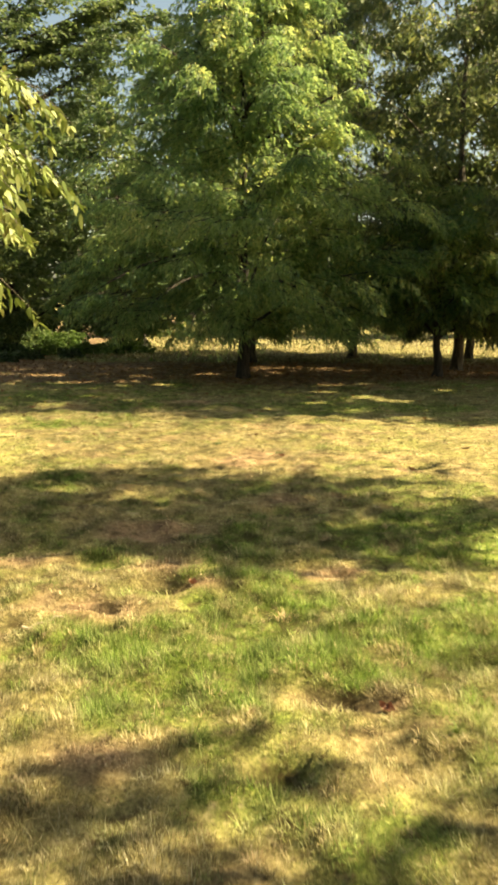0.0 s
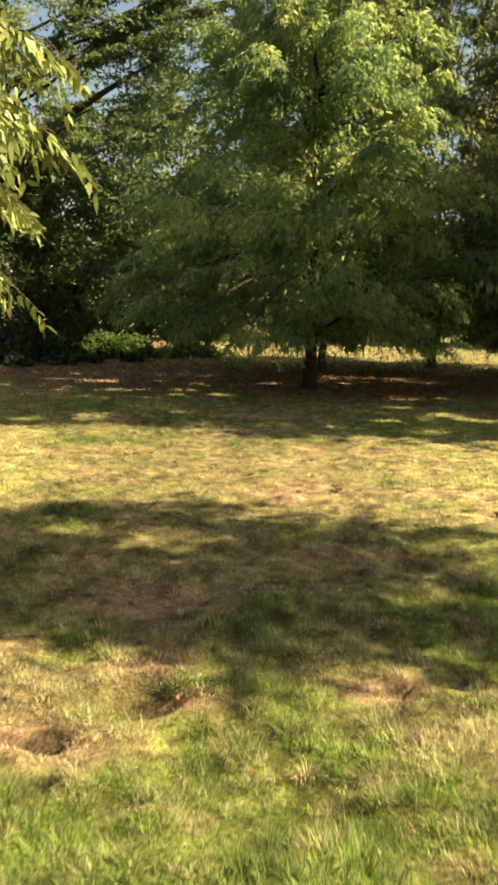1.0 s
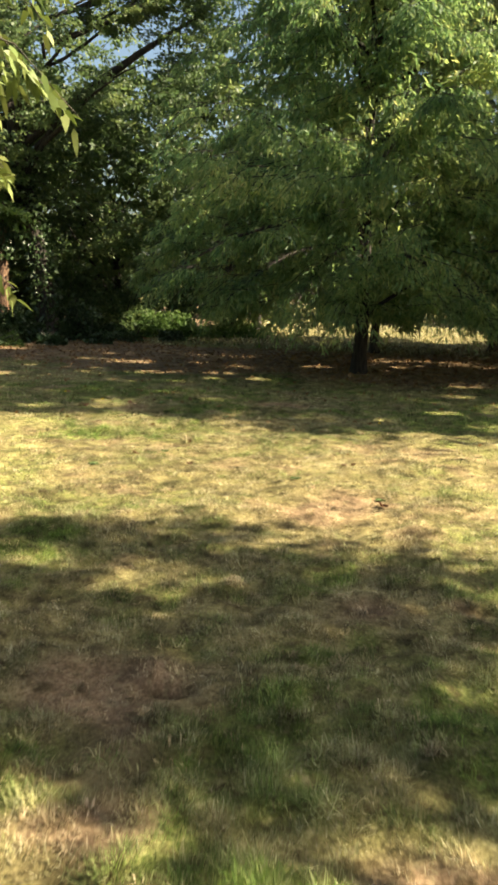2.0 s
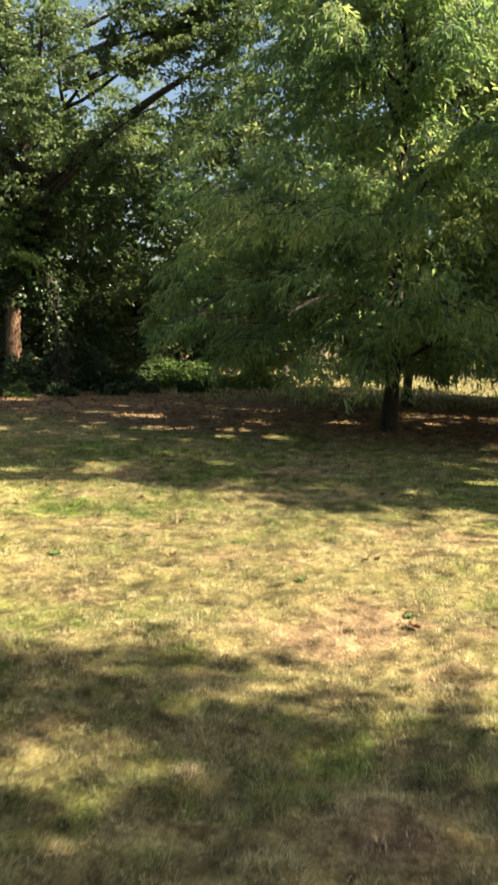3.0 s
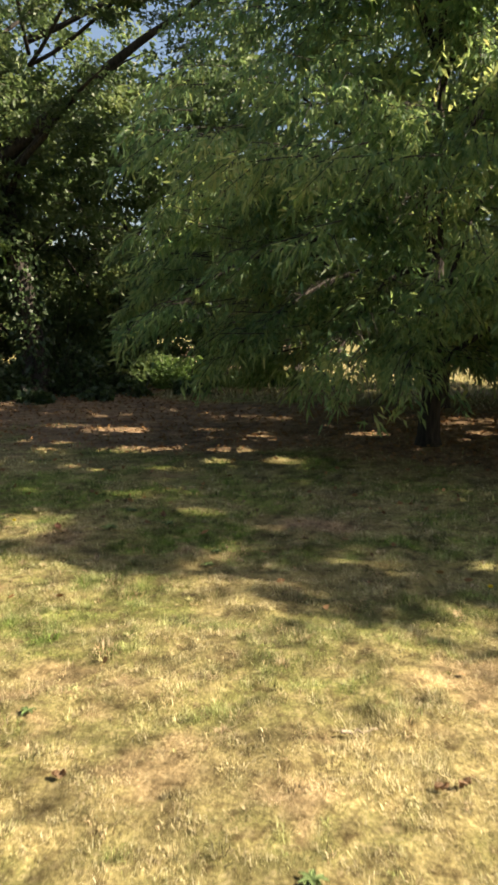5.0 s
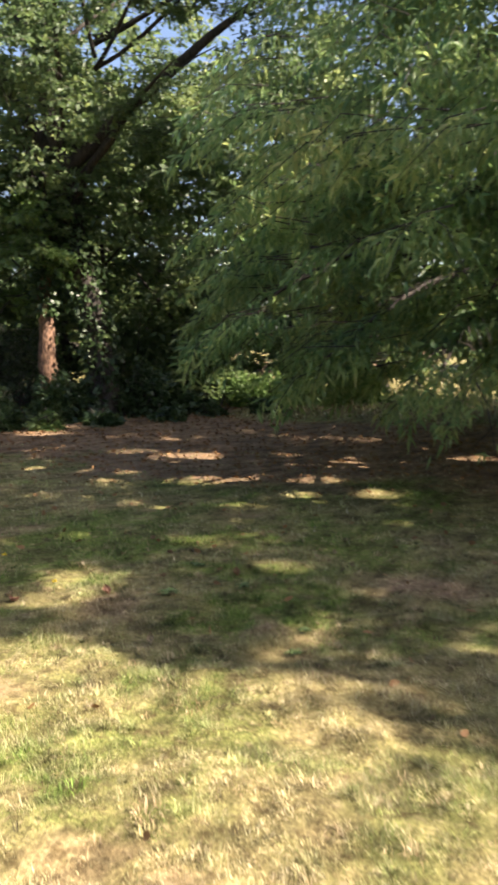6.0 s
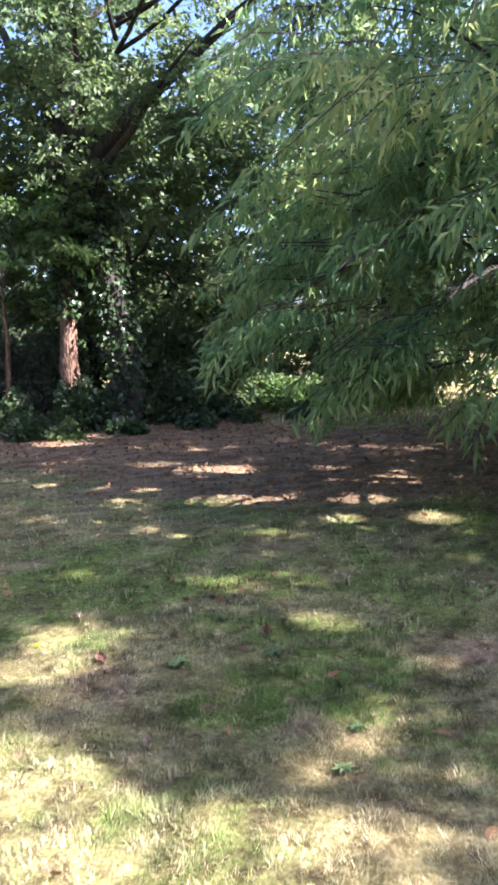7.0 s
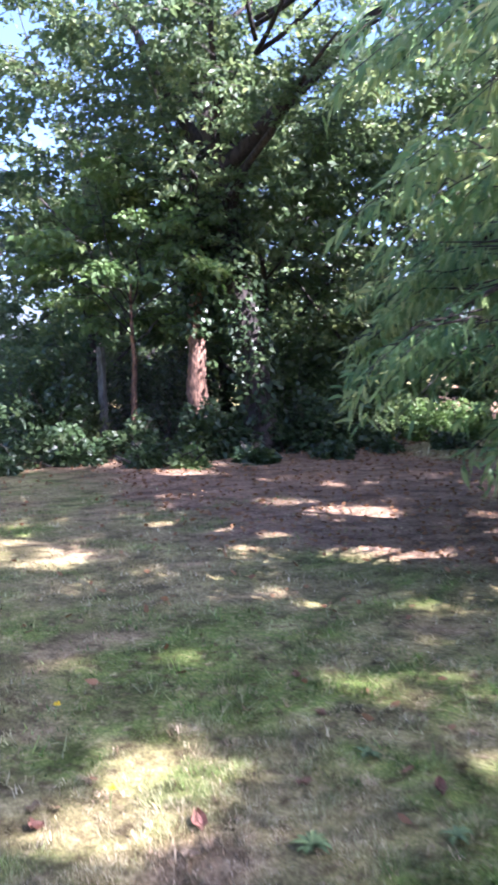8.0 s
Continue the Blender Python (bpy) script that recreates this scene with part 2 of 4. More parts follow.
# where the sun comes through gaps in the crowns: ground place and half width
GAPS = [(-7.4, 18.5, 0.35), (-5.23, 17.08, 0.27), (-4.3, 16.8, 0.42), (-4.5, 15.67, 0.15), (-5.05, 15.7, 0.12), (-3.55, 15.35, 0.3), (-3.1, 17.2, 0.2), (-4.85, 13.55, 0.1), (-5.5, 13.95, 0.1),
        (-2.6, 13.7, 0.12), (-3.1, 12.1, 0.28), (-3.65, 12.9, 0.13), (-1.95, 12.6, 0.2), (-3.05, 11.7, 0.26), (-1.65, 15.1, 0.26), (-2.4, 15.65, 0.25), (-2.33, 14.9, 0.17), (-2.35, 16.6, 0.3),
        (-1.35, 12.25, 0.18), (-1.36, 13.95, 0.18), (-0.95, 17.35, 0.25), (0.5, 17.9, 0.25), (-3.7, 11.5, 0.2), (1.2, 14.2, 0.3), (2.2, 12.9, 0.25), (-9.12, 20.5, 0.4), (-9.67, 20.5, 0.4), (-10.2, 20.5, 0.4), (-6.2, 23.5, 0.8),
        (-2.04, 10.5, 0.26), (-1.7, 10.35, 0.2), (-1.8, 10.87, 0.17), (-2.35, 10.85, 0.2), (-1.25, 11.0, 0.16), (-1.55, 11.2, 0.13), (-1.08, 11.32, 0.17), (-0.9, 10.95, 0.11), (0.3, 10.4, 0.13), (0.05, 10.8, 0.15), (-0.35, 10.45, 0.1), (0.6, 10.55, 0.16), (-0.6, 10.65, 0.09), (-1.54, 11.47, 0.16), (-2.75, 10.85, 0.2)]
GAPS += [(0.6, 10.9, 0.25), (1.4, 11.5, 0.3), (2.1, 10.9, 0.3), (0.9, 12.4, 0.25), (1.9, 13.4, 0.3), (0.2, 11.7, 0.2), (1.3, 6.25, 0.42), (0.9, 6.5, 0.26), (0.35, 6.3, 0.13), (-0.5, 6.35, 0.11), (0.1, 5.95, 0.12), (1.1, 5.6, 0.16), (0.55, 6.55, 0.12), (-0.25, 6.0, 0.1), (0.75, 5.9, 0.13), (2.1, 6.5, 0.5), (2.9, 6.4, 0.5), (1.7, 5.0, 0.35), (0.7, 5.65, 0.2), (-0.9, 6.35, 0.24), (-1.6, 6.5, 0.22), (0.5, 5.5, 0.14), (-0.6, 5.6, 0.14)]
gap_rng = np.random.default_rng(17)
GAPS += [(gap_rng.uniform(-6.5, 3.5), gap_rng.uniform(13.0, 19.0), gap_rng.uniform(0.06, 0.15)) for _ in range(70)]
GAPS += [(gap_rng.uniform(-4.5, 3.5), gap_rng.uniform(10.4, 13.6), gap_rng.uniform(0.06, 0.16)) for _ in range(48)]


def shaded(p):
    """Which leaves stand outside the gaps, seen along the sun's way."""
    foot = p[:, :2] - p[:, 2:] * np.array(SUN_WAY.xy / SUN_WAY.z)
    ok = np.ones(len(p), dtype=bool)
    for x, y, r in GAPS:
        ok &= ((foot[:, 0] - x) / 1.25) ** 2 + (foot[:, 1] - y) ** 2 > r * r
    return ok


def make_tree(name, label, category, at, seed, height, girth, low, spread, sprays, per_spray, leaf=(0.14, 0.036), spray=0.9, hang=0.8, profile=(0.8, 1.0, 0.95, 0.75, 0.25),
              bark=None, foliage=None, fine=True, limbs=12, forks=(), lean=(0, 0), inner=0.3, floor=0.45, clumps=110, loose=0.4, fan_out=0.42, squash=1.0, arms=(), ivy=None, stem=0.55, flat=0.3, core=0, thin=1.0, group=""):
    """A tree: root flare and trunk, main limbs, and a lumpy crown of arching sprays that carry single leaves."""
    rng = np.random.default_rng(seed)
    branch_bark = BARK_DARK if bark is BARK_RED else bark or BARK
    root = new(name)
    root.location = (*at, 0)
    tagged(root, label, category, group)
    n = 14
    s = np.linspace(0, 1, n)
    line = np.column_stack([wander(rng, n, girth * 0.16) + np.outer(s, lean), s * height * stem - 0.04])
    thick = girth * (1 - s) ** 0.8 * 0.92 + 0.012
    thick[0] *= 1.5
    line = np.insert(line, 1, [line[0, 0], line[0, 1], 0.12], axis=0)
    thick = np.insert(thick, 1, girth * 1.12)
    v, f = tube(line, thick, 12)
    v[:, :2] += rng.normal(scale=girth * 0.05, size=(len(v), 2))
    child("trunk", np_mesh("trunk", v, [f], bark or BARK, True), root)

    def axis_at(z):
        return np.column_stack([np.interp(z, line[:, 2], line[:, i]) for i in (0, 1)])

    marks = np.linspace(0, 1, len(profile))
    ends = []
    for k in range(limbs):
        h = (k + 0.5) / limbs
        turn = k * 2.39996 + rng.uniform(-0.4, 0.4)
        z1 = low + (height - low) * (0.1 + 0.75 * h)
        far = spread * np.interp(h, marks, profile) * rng.uniform(0.6, 0.85)
        ends.append((far * math.cos(turn), far * math.sin(turn), z1, max(low * 0.8, z1 - far * 0.75), 0.3))
    for dx, dy, z1, z0, big in (*forks, *ends):
        z0 = min(z0, height * stem * 0.85)
        a = np.array([*axis_at(np.array([z0]))[0], z0])
        q = np.linspace(0, 1, 9)
        jog = np.column_stack([wander(rng, 9, 0.05), np.zeros(9)])
        path = a + np.outer(q, np.array([dx, dy, z1]) - a * [1, 1, 1]) + jog
        path[:, 2] += np.sin(q * math.pi) * 0.12 * math.hypot(dx, dy) * (1 if big < 0.6 else 0.3)
        r0 = np.interp(z0, line[:, 2], thick) * big
        piece = tube(path, r0 * (1 - q) ** 0.75 + 0.006, 7)
        child("limb", np_mesh("limb", piece[0], [piece[1]], branch_bark, True), root)
    lumps = unit(rng.normal(size=(34, 3)) * [1, 1, 0.8])
    heart = rng.integers(0, clumps, sprays)
    deep = rng.uniform(inner ** 2, 1, clumps) ** 0.5
    h = np.clip(rng.beta(1.1, 1.25, clumps)[heart] + rng.normal(scale=loose * flat / (height - low), size=sprays), 0, 1)
    turn = rng.uniform(0, 2 * math.pi, clumps)[heart] + rng.normal(scale=loose / spread, size=sprays)
    way = np.column_stack([np.cos(turn), np.sin(turn), (h - 0.45) * 2])
    push = 0.66 + 0.46 * np.max(np.clip(unit(way) @ lumps.T, 0, 1) ** 9, axis=1)
    rad = spread * np.interp(h, marks, profile) * push * (deep[heart] + rng.normal(scale=loose * 0.4 / spread, size=sprays))
    z = low + (height - low) * h
    ax = axis_at(z)
    off = turn + rng.normal(scale=0.4, size=sprays)
    out = np.column_stack([np.cos(off), np.sin(off)])
    long = spray * rng.uniform(0.6, 1.3, sprays)
    rise = rng.uniform(0.0, 0.35, clumps)[heart] + rng.uniform(-0.1, 0.15, sprays)
    e = np.linspace(0, 1, 5)
    base = np.column_stack([ax[:, 0] + np.cos(turn) * rad, ax[:, 1] + np.sin(turn) * rad * squash, z])
    base[:, :2] -= out * (long * 0.75)[:, None]
    path = base[:, None] + np.concatenate([out[:, None] * (long[:, None, None] * e[None, :, None]),
                                           (long[:, None] * (rise[:, None] * e - hang * 0.8 * e ** 2))[..., None]], axis=2)
    for dx, dy, z1, z0, count in arms:
        q = np.linspace(0, 1, 9)
        way3 = np.column_stack([dx * q, dy * q, z0 + (z1 - z0) * q ** 1.6 + 0.25 * np.sin(q * math.pi)])
        piece = tube(way3, 0.035 * (1 - q) ** 0.7 + 0.006, 7)
        child("limb", np_mesh("limb", piece[0], [piece[1]], branch_bark, True), root)
        w = rng.uniform(0.35, 1, count)
        start = np.column_stack([np.interp(w, q, way3[:, i]) for i in range(3)])
        veer = math.atan2(dy, dx) + rng.choice([-1, 1], count) * rng.uniform(0.0, 1.1, count)
        o2, l2 = np.column_stack([np.cos(veer), np.sin(veer)]), spray * rng.uniform(0.4, 0.9, count)
        more = start[:, None] + np.concatenate([o2[:, None] * (l2[:, None, None] * e[None, :, None]), (l2[:, None] * (0.1 * e - hang * 0.8 * e ** 2))[..., None]], axis=2)
        path, out, long = np.concatenate([path, more]), np.concatenate([out, o2]), np.concatenate([long, l2])
    some = rng.random(len(path)) < 1 - (1 - thin) * np.clip(path[:, 0, 2] - 3.2, 0, 1)
    path, out, long = path[some], out[some], long[some]
    sprays = len(path)
    path[..., 2] += np.maximum(0, floor + 0.3 * rng.random(sprays) - path[:, -1, 2])[:, None]
    v, f = joined([tube(p[::2], 0.005 * (1 - e[::2]) + 0.002, 3) for p in path])
    child("twig", np_mesh("twig", v, [f], branch_bark, True), root, kind="stuff")
    c = rng.uniform(0.08, 1.0, (sprays, per_spray)) * 3.999
    i0 = c.astype(int)
    fr = (c - i0)[..., None]
    rows = np.arange(sprays)[:, None]
    spot = path[rows, i0] * (1 - fr) + path[rows, i0 + 1] * fr
    flip = rng.choice([-1.0, 1.0], (sprays, per_spray, 1))
    across = np.concatenate([-out[:, 1:], out[:, :1], np.zeros((sprays, 1))], axis=1)[:, None] * flip
    fan = rng.uniform(0, 1, (sprays, per_spray, 1)) * (1 - 0.75 * c[..., None] / 4) * fan_out * long[:, None, None]
    spot = spot + across * fan
    spot[..., 2] -= fan[..., 0] * 0.35 * hang + rng.uniform(0, 0.06, fan.shape[:2])
    forth = np.concatenate([out, np.zeros((sprays, 1))], axis=1)[:, None]
    aim = forth * rng.uniform(0.1, 0.9, flip.shape) + across * rng.uniform(0.0, 0.7, flip.shape) + rng.normal(scale=0.55, size=spot.shape)
    aim[..., 2] -= hang * rng.uniform(0.3, 1.9, flip.shape[:2])
    spot, aim = spot.reshape(-1, 3), aim.reshape(-1, 3)
    ok = shaded(spot + [*at, 0])
    v, fs = leaves(rng, spot[ok], aim[ok], leaf[0], leaf[1], 0.3 * hang, fine)
    if core:
        deep_rng = np.random.default_rng(seed + 500)
        h = deep_rng.beta(1.1, 2.3, core)
        turn = deep_rng.uniform(0, 2 * math.pi, core)
        rad = spread * np.interp(h, marks, profile) * 0.6 * np.sqrt(deep_rng.random(core))
        z = low + 0.25 + (height - low) * h
        spot = np.column_stack([axis_at(z)[:, 0] + np.cos(turn) * rad, axis_at(z)[:, 1] + np.sin(turn) * rad * squash, z])
        spot = spot[shaded(spot + [*at, 0])]
        more, tri = leaves(deep_rng, spot, deep_rng.normal(size=spot.shape) * [1, 1, 0.6] - [0, 0, hang], max(leaf[0] * 1.2, 0.14), max(leaf[1] * 1.5, 0.045), 0.2, False)
        v, fs = np.concatenate([v, more]), [*fs, tri[0] + len(v)]
    v[:, 2] = np.maximum(v[:, 2], 0.25)
    child("crown", np_mesh("crown", v, fs, foliage or LEAF_ORCHARD), root, kind="stuff")
    if ivy:
        lo, hi, count = ivy
        z = rng.uniform(lo, hi, count)
        a = rng.uniform(0, 2 * math.pi, count)
        reach = np.interp(z, line[:, 2], thick) + 0.01 + 0.2 * rng.random(count) ** 3
        side = np.column_stack([np.cos(a), np.sin(a), np.zeros(count)])
        spot = np.column_stack([axis_at(z), z]) + side * reach[:, None]
        v, fs = leaves(rng, spot, side * 0.6 + rng.normal(scale=0.5, size=(count, 3)) - [0, 0, 0.5], 0.1, 0.08, 0.2, False)
        child("ivy", np_mesh("ivy", v, fs, LEAF_IVY), root, "dark ivy climbing the trunk", kind="stuff")
    return root


def make_shrub(name, label, category, at, seed, size, count, leaf, foliage, stems=9, group=""):
    """A bush: stems from the ground and leaves over an uneven mound."""
    rng = np.random.default_rng(seed)
    root = new(name)
    root.location = (*at, 0)
    tagged(root, label, category, group)
    lumps = unit(rng.normal(size=(11, 3)))
    d = unit(rng.normal(size=(count, 3)))
    d[:, 2] = np.abs(d[:, 2]) - 0.05
    push = 0.45 + 0.75 * np.max(np.clip(d @ lumps.T, 0, 1) ** 7, axis=1)
    r = push * rng.uniform(0.35, 1, count) ** 0.45
    p = d * r[:, None] * np.array(size)
    p[:, 2] = np.maximum(p[:, 2], 0.02)
    wood = []
    for k in range(stems):
        e = np.linspace(0, 1, 5)
        tip = d[k] * 0.95 * np.array(size)
        q = np.outer(e, tip) + np.outer(np.sin(e * math.pi), rng.normal(scale=0.1, size=3))
        q[:, 2] = np.abs(q[:, 2]) + 0.1 * e - 0.03
        wood.append(tube(q, 0.018 * (1 - e) + 0.004, 5))
    v, f = joined(wood)
    child("stem", np_mesh("stem", v, [f], BARK_DARK, True), root, kind="stuff")
    v, fs = leaves(rng, p, d + rng.normal(scale=0.8, size=(count, 3)), leaf[0], leaf[1], 0.2, False)
    child("foliage", np_mesh("foliage", v, fs, foliage), root, kind="stuff")
    return root


# ---- sward: where the lawn is green, bare or under leaf litter ----
def lattice(x, y, size, seed):
    g = np.random.default_rng(seed).random((64, 64))
    x, y = np.asarray(x) / size, np.asarray(y) / size
    i, j = np.floor(x).astype(int), np.floor(y).astype(int)
    u, v = x - i, y - j
    u, v = u * u * (3 - 2 * u), v * v * (3 - 2 * v)
    a, b = g[i % 64, j % 64] * (1 - u) + g[(i + 1) % 64, j % 64] * u, g[i % 64, (j + 1) % 64] * (1 - u) + g[(i + 1) % 64, (j + 1) % 64] * u
    return a * (1 - v) + b * v


GREEN = [(-0.6, 3.4, 0.3, 0.35), (-0.2, 3.1, 0.4, 0.35), (-0.65, 4.6, 0.3, 0.2), (0.15, 4.0, 0.35, 0.4), (0.36, 3.35, 0.3, 0.25), (0.9, 3.5, 0.35, 0.35), (1.25, 3.6, 0.4, 0.4), (0.08, 4.33, 0.16, 0.12), (0.9, 5.3, 0.5, 0.45), (1.5, 5.0, 0.6, 0.5),
         (-1.7, 6.6, 0.5, 0.3), (-0.1, 5.0, 0.3, 0.3), (-3.6, 12.8, 0.8, 0.5), (2.0, 12.0, 1.5, 0.6), (-1.6, 11.9, 0.4, 0.4), (-2.4, 9.9, 0.8, 0.3)]
BARE = [(-0.3, 4.18, 0.2, 0.08), (0.45, 4.42, 0.16, 0.08), (0.34, 2.95, 0.18, 0.08), (0.56, 2.9, 0.07, 0.06), (-0.75, 3.85, 0.3, 0.14), (0.08, 8.05, 0.3, 0.36),
        (-0.15, 7.7, 0.25, 0.22), (1.47, 7.37, 0.12, 0.08), (-0.7, 5.2, 0.3, 0.2), (-0.9, 12.4, 0.35, 0.2), (-0.5, 2.5, 0.2, 0.12), (-0.5, 4.42, 0.14, 0.1), (-0.55, 5.35, 0.3, 0.2), (0.25, 6.2, 0.2, 0.15), (0.5, 4.5, 0.2, 0.08), (0.75, 6.3, 0.12, 0.1), (-1.3, 4.6, 0.25, 0.15)]


def sward_at(x, y):
    x, y = np.asarray(x, float), np.asarray(y, float)
    n1, n2, n3 = lattice(x, y, 1.3, 3), lattice(x, y, 0.4, 4), lattice(x, y, 0.13, 5)
    mixed = 0.22 * n1 + 0.36 * n2 + 0.42 * n3
    green = np.clip((mixed - 0.43) * 3.2, 0, 0.8) * np.where(y > 22, 0.35, 1) * (1 - 0.45 * np.exp(-(((y - 9) / 1.8) ** 2))) + 0.16 * n3 * np.exp(-(((y - 3.2) / 1.6) ** 2))
    green = np.clip(green + 0.16 * np.clip((y - 10.6) / 0.9, 0, 1) * np.where(y > 21, 0, 1) * (0.5 + n2), 0, 1)
    bare = np.clip((lattice(x, y, 0.5, 8) * 0.6 + n3 * 0.4 - 0.65) * 5, 0, 0.7)
    for spots, which in ((GREEN, 0), (BARE, 1)):
        for cx, cy, rx, ry in spots:
            e = np.exp(-(((x - cx) / rx) ** 2 + ((y - cy) / ry) ** 2)) * (0.6 + 0.8 * n3)
            if which == 0:
                green = np.clip(green + e, 0, 1)
            else:
                bare, green = np.clip(bare + e * 1.1, 0, 1), green * (1 - np.clip(e, 0, 1))
    edge = 14.8 + 0.42 * np.clip(-x - 2.5, 0, 6) + (lattice(x, y, 1.6, 11) - 0.5) * 1.6 + (n2 - 0.5) * 0.9 + np.clip(x - 0.5, 0, 9) * 0.22
    back = 21.6 + (lattice(x, y, 2.0, 12) - 0.5) * 1.5 + np.where(x < -5.5, 60, 0)
    litter = np.clip((y - edge) / 0.9, 0, 1) * np.clip((back - y) / 0.8, 0, 1) * np.clip((14 - np.abs(x)) / 2, 0, 1)
    return green, bare, litter


def bleach_at(x, y):
    """How far the dry turf is bleached pale or left dull, in small patches."""
    return np.clip(1.0 + 0.95 * (lattice(x, y, 0.06, 55) - 0.5) + 0.65 * (lattice(x, y, 0.15, 56) - 0.5), 0.35, 1.7)


def cushion_at(x, y):
    """Small cushions of grass, 1 on top and 0 in the gaps, where blades are coloured as if shaded."""
    return np.clip((0.58 * lattice(x, y, 0.07, 61) + 0.42 * lattice(x, y, 0.15, 62) - 0.34) / 0.28, 0, 1)


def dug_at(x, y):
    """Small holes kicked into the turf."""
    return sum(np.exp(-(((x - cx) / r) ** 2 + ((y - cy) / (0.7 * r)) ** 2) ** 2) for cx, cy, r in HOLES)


def thick_at(x, y):
    """The thickly grown band along the walk, where the ground colour is made darker."""
    return np.clip((1.25 + 0.04 * y - np.abs(x + 0.012 * y * y - 0.1)) / 0.4, 0, 1) * np.clip((12.5 - y) / 1.5, 0, 1)


def mound_at(x, y):
    """The hummocks of the matted turf, 0 in the dips to 1 on top."""
    return np.clip((lattice(x, y, 0.13, 51) * 0.5 + lattice(x, y, 0.3, 52) * 0.5 - 0.28) / 0.44, 0, 1)


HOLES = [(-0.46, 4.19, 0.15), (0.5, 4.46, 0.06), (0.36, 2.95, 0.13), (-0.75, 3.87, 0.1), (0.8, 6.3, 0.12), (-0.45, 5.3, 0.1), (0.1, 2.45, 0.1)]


def height_at(x, y):
    near = np.clip(1 - (np.hypot(x, y - 10) - 30) / 20, 0, 1)
    rough = 0.036 + 0.02 / (1 + np.exp((np.asarray(y) - 6.6) * 2))
    beside = np.clip((np.asarray(x) + 3.25) / 0.3, 0, 1) * np.clip((2.15 - np.asarray(x)) / 0.3, 0, 1) * np.clip((np.asarray(y) - 1.65) / 0.3, 0, 1) * np.clip((12.75 - np.asarray(y)) / 0.5, 0, 1)
    dug = 0.11 * dug_at(x, y)
    return -dug + near * ((lattice(x, y, 2.2, 21) - 0.5) * 0.03 + (mound_at(x, y) - 0.5) * rough * beside)


def axis(far_lo, lo, hi, far_hi, fine, coarse, reach):
    """Grid lines: fine where the walk passes, coarser beside it, and ever wider out to the horizon."""
    outer = np.cumsum(coarse * 1.22 ** np.arange(1, 60))
    outer = outer[outer < reach]
    return np.concatenate([(far_lo - outer)[::-1], np.arange(far_lo, lo - fine / 2, coarse), np.arange(lo, hi, fine), np.arange(hi, far_hi + coarse / 2, coarse), far_hi + outer])


gx, gy = axis(-9, -3.3, 2.2, 6, 0.062, 0.16, 900), axis(0.4, 1.6, 12.8, 21, 0.062, 0.16, 900)
X, Y = np.meshgrid(gx, gy)
verts = np.column_stack([X.ravel(), Y.ravel(), height_at(X, Y).ravel()])
i = (np.arange(len(gy) - 1)[:, None] * len(gx) + np.arange(len(gx) - 1)[None]).ravel()
quads = np.column_stack([i, i + 1, i + 1 + len(gx), i + len(gx)])
g, b, li = sward_at(verts[:, 0], verts[:, 1])
patchy = np.clip(1 - np.maximum.reduce([-9 - verts[:, 0], verts[:, 0] - 6, 0.4 - verts[:, 1], verts[:, 1] - 21]) / 1.5, 0, 1)
broad, dull = 0.08 + 0.4 * lattice(verts[:, 0], verts[:, 1], 2.3, 71), 0.78 + 0.4 * lattice(verts[:, 0], verts[:, 1], 1.7, 72)
g, b = broad + (g - broad) * patchy, 0.08 + (b - 0.08) * patchy
# the dug_at factor puts the shade inside the holes into the ground colour
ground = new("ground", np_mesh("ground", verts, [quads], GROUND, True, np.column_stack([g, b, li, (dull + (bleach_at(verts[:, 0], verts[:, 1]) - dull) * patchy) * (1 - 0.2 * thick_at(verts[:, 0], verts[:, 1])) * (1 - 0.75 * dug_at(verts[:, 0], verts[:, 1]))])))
tagged(ground, "dry yellowing lawn with green patches and bare earth, brown leaf litter below the trees", "lawn", kind="structure")


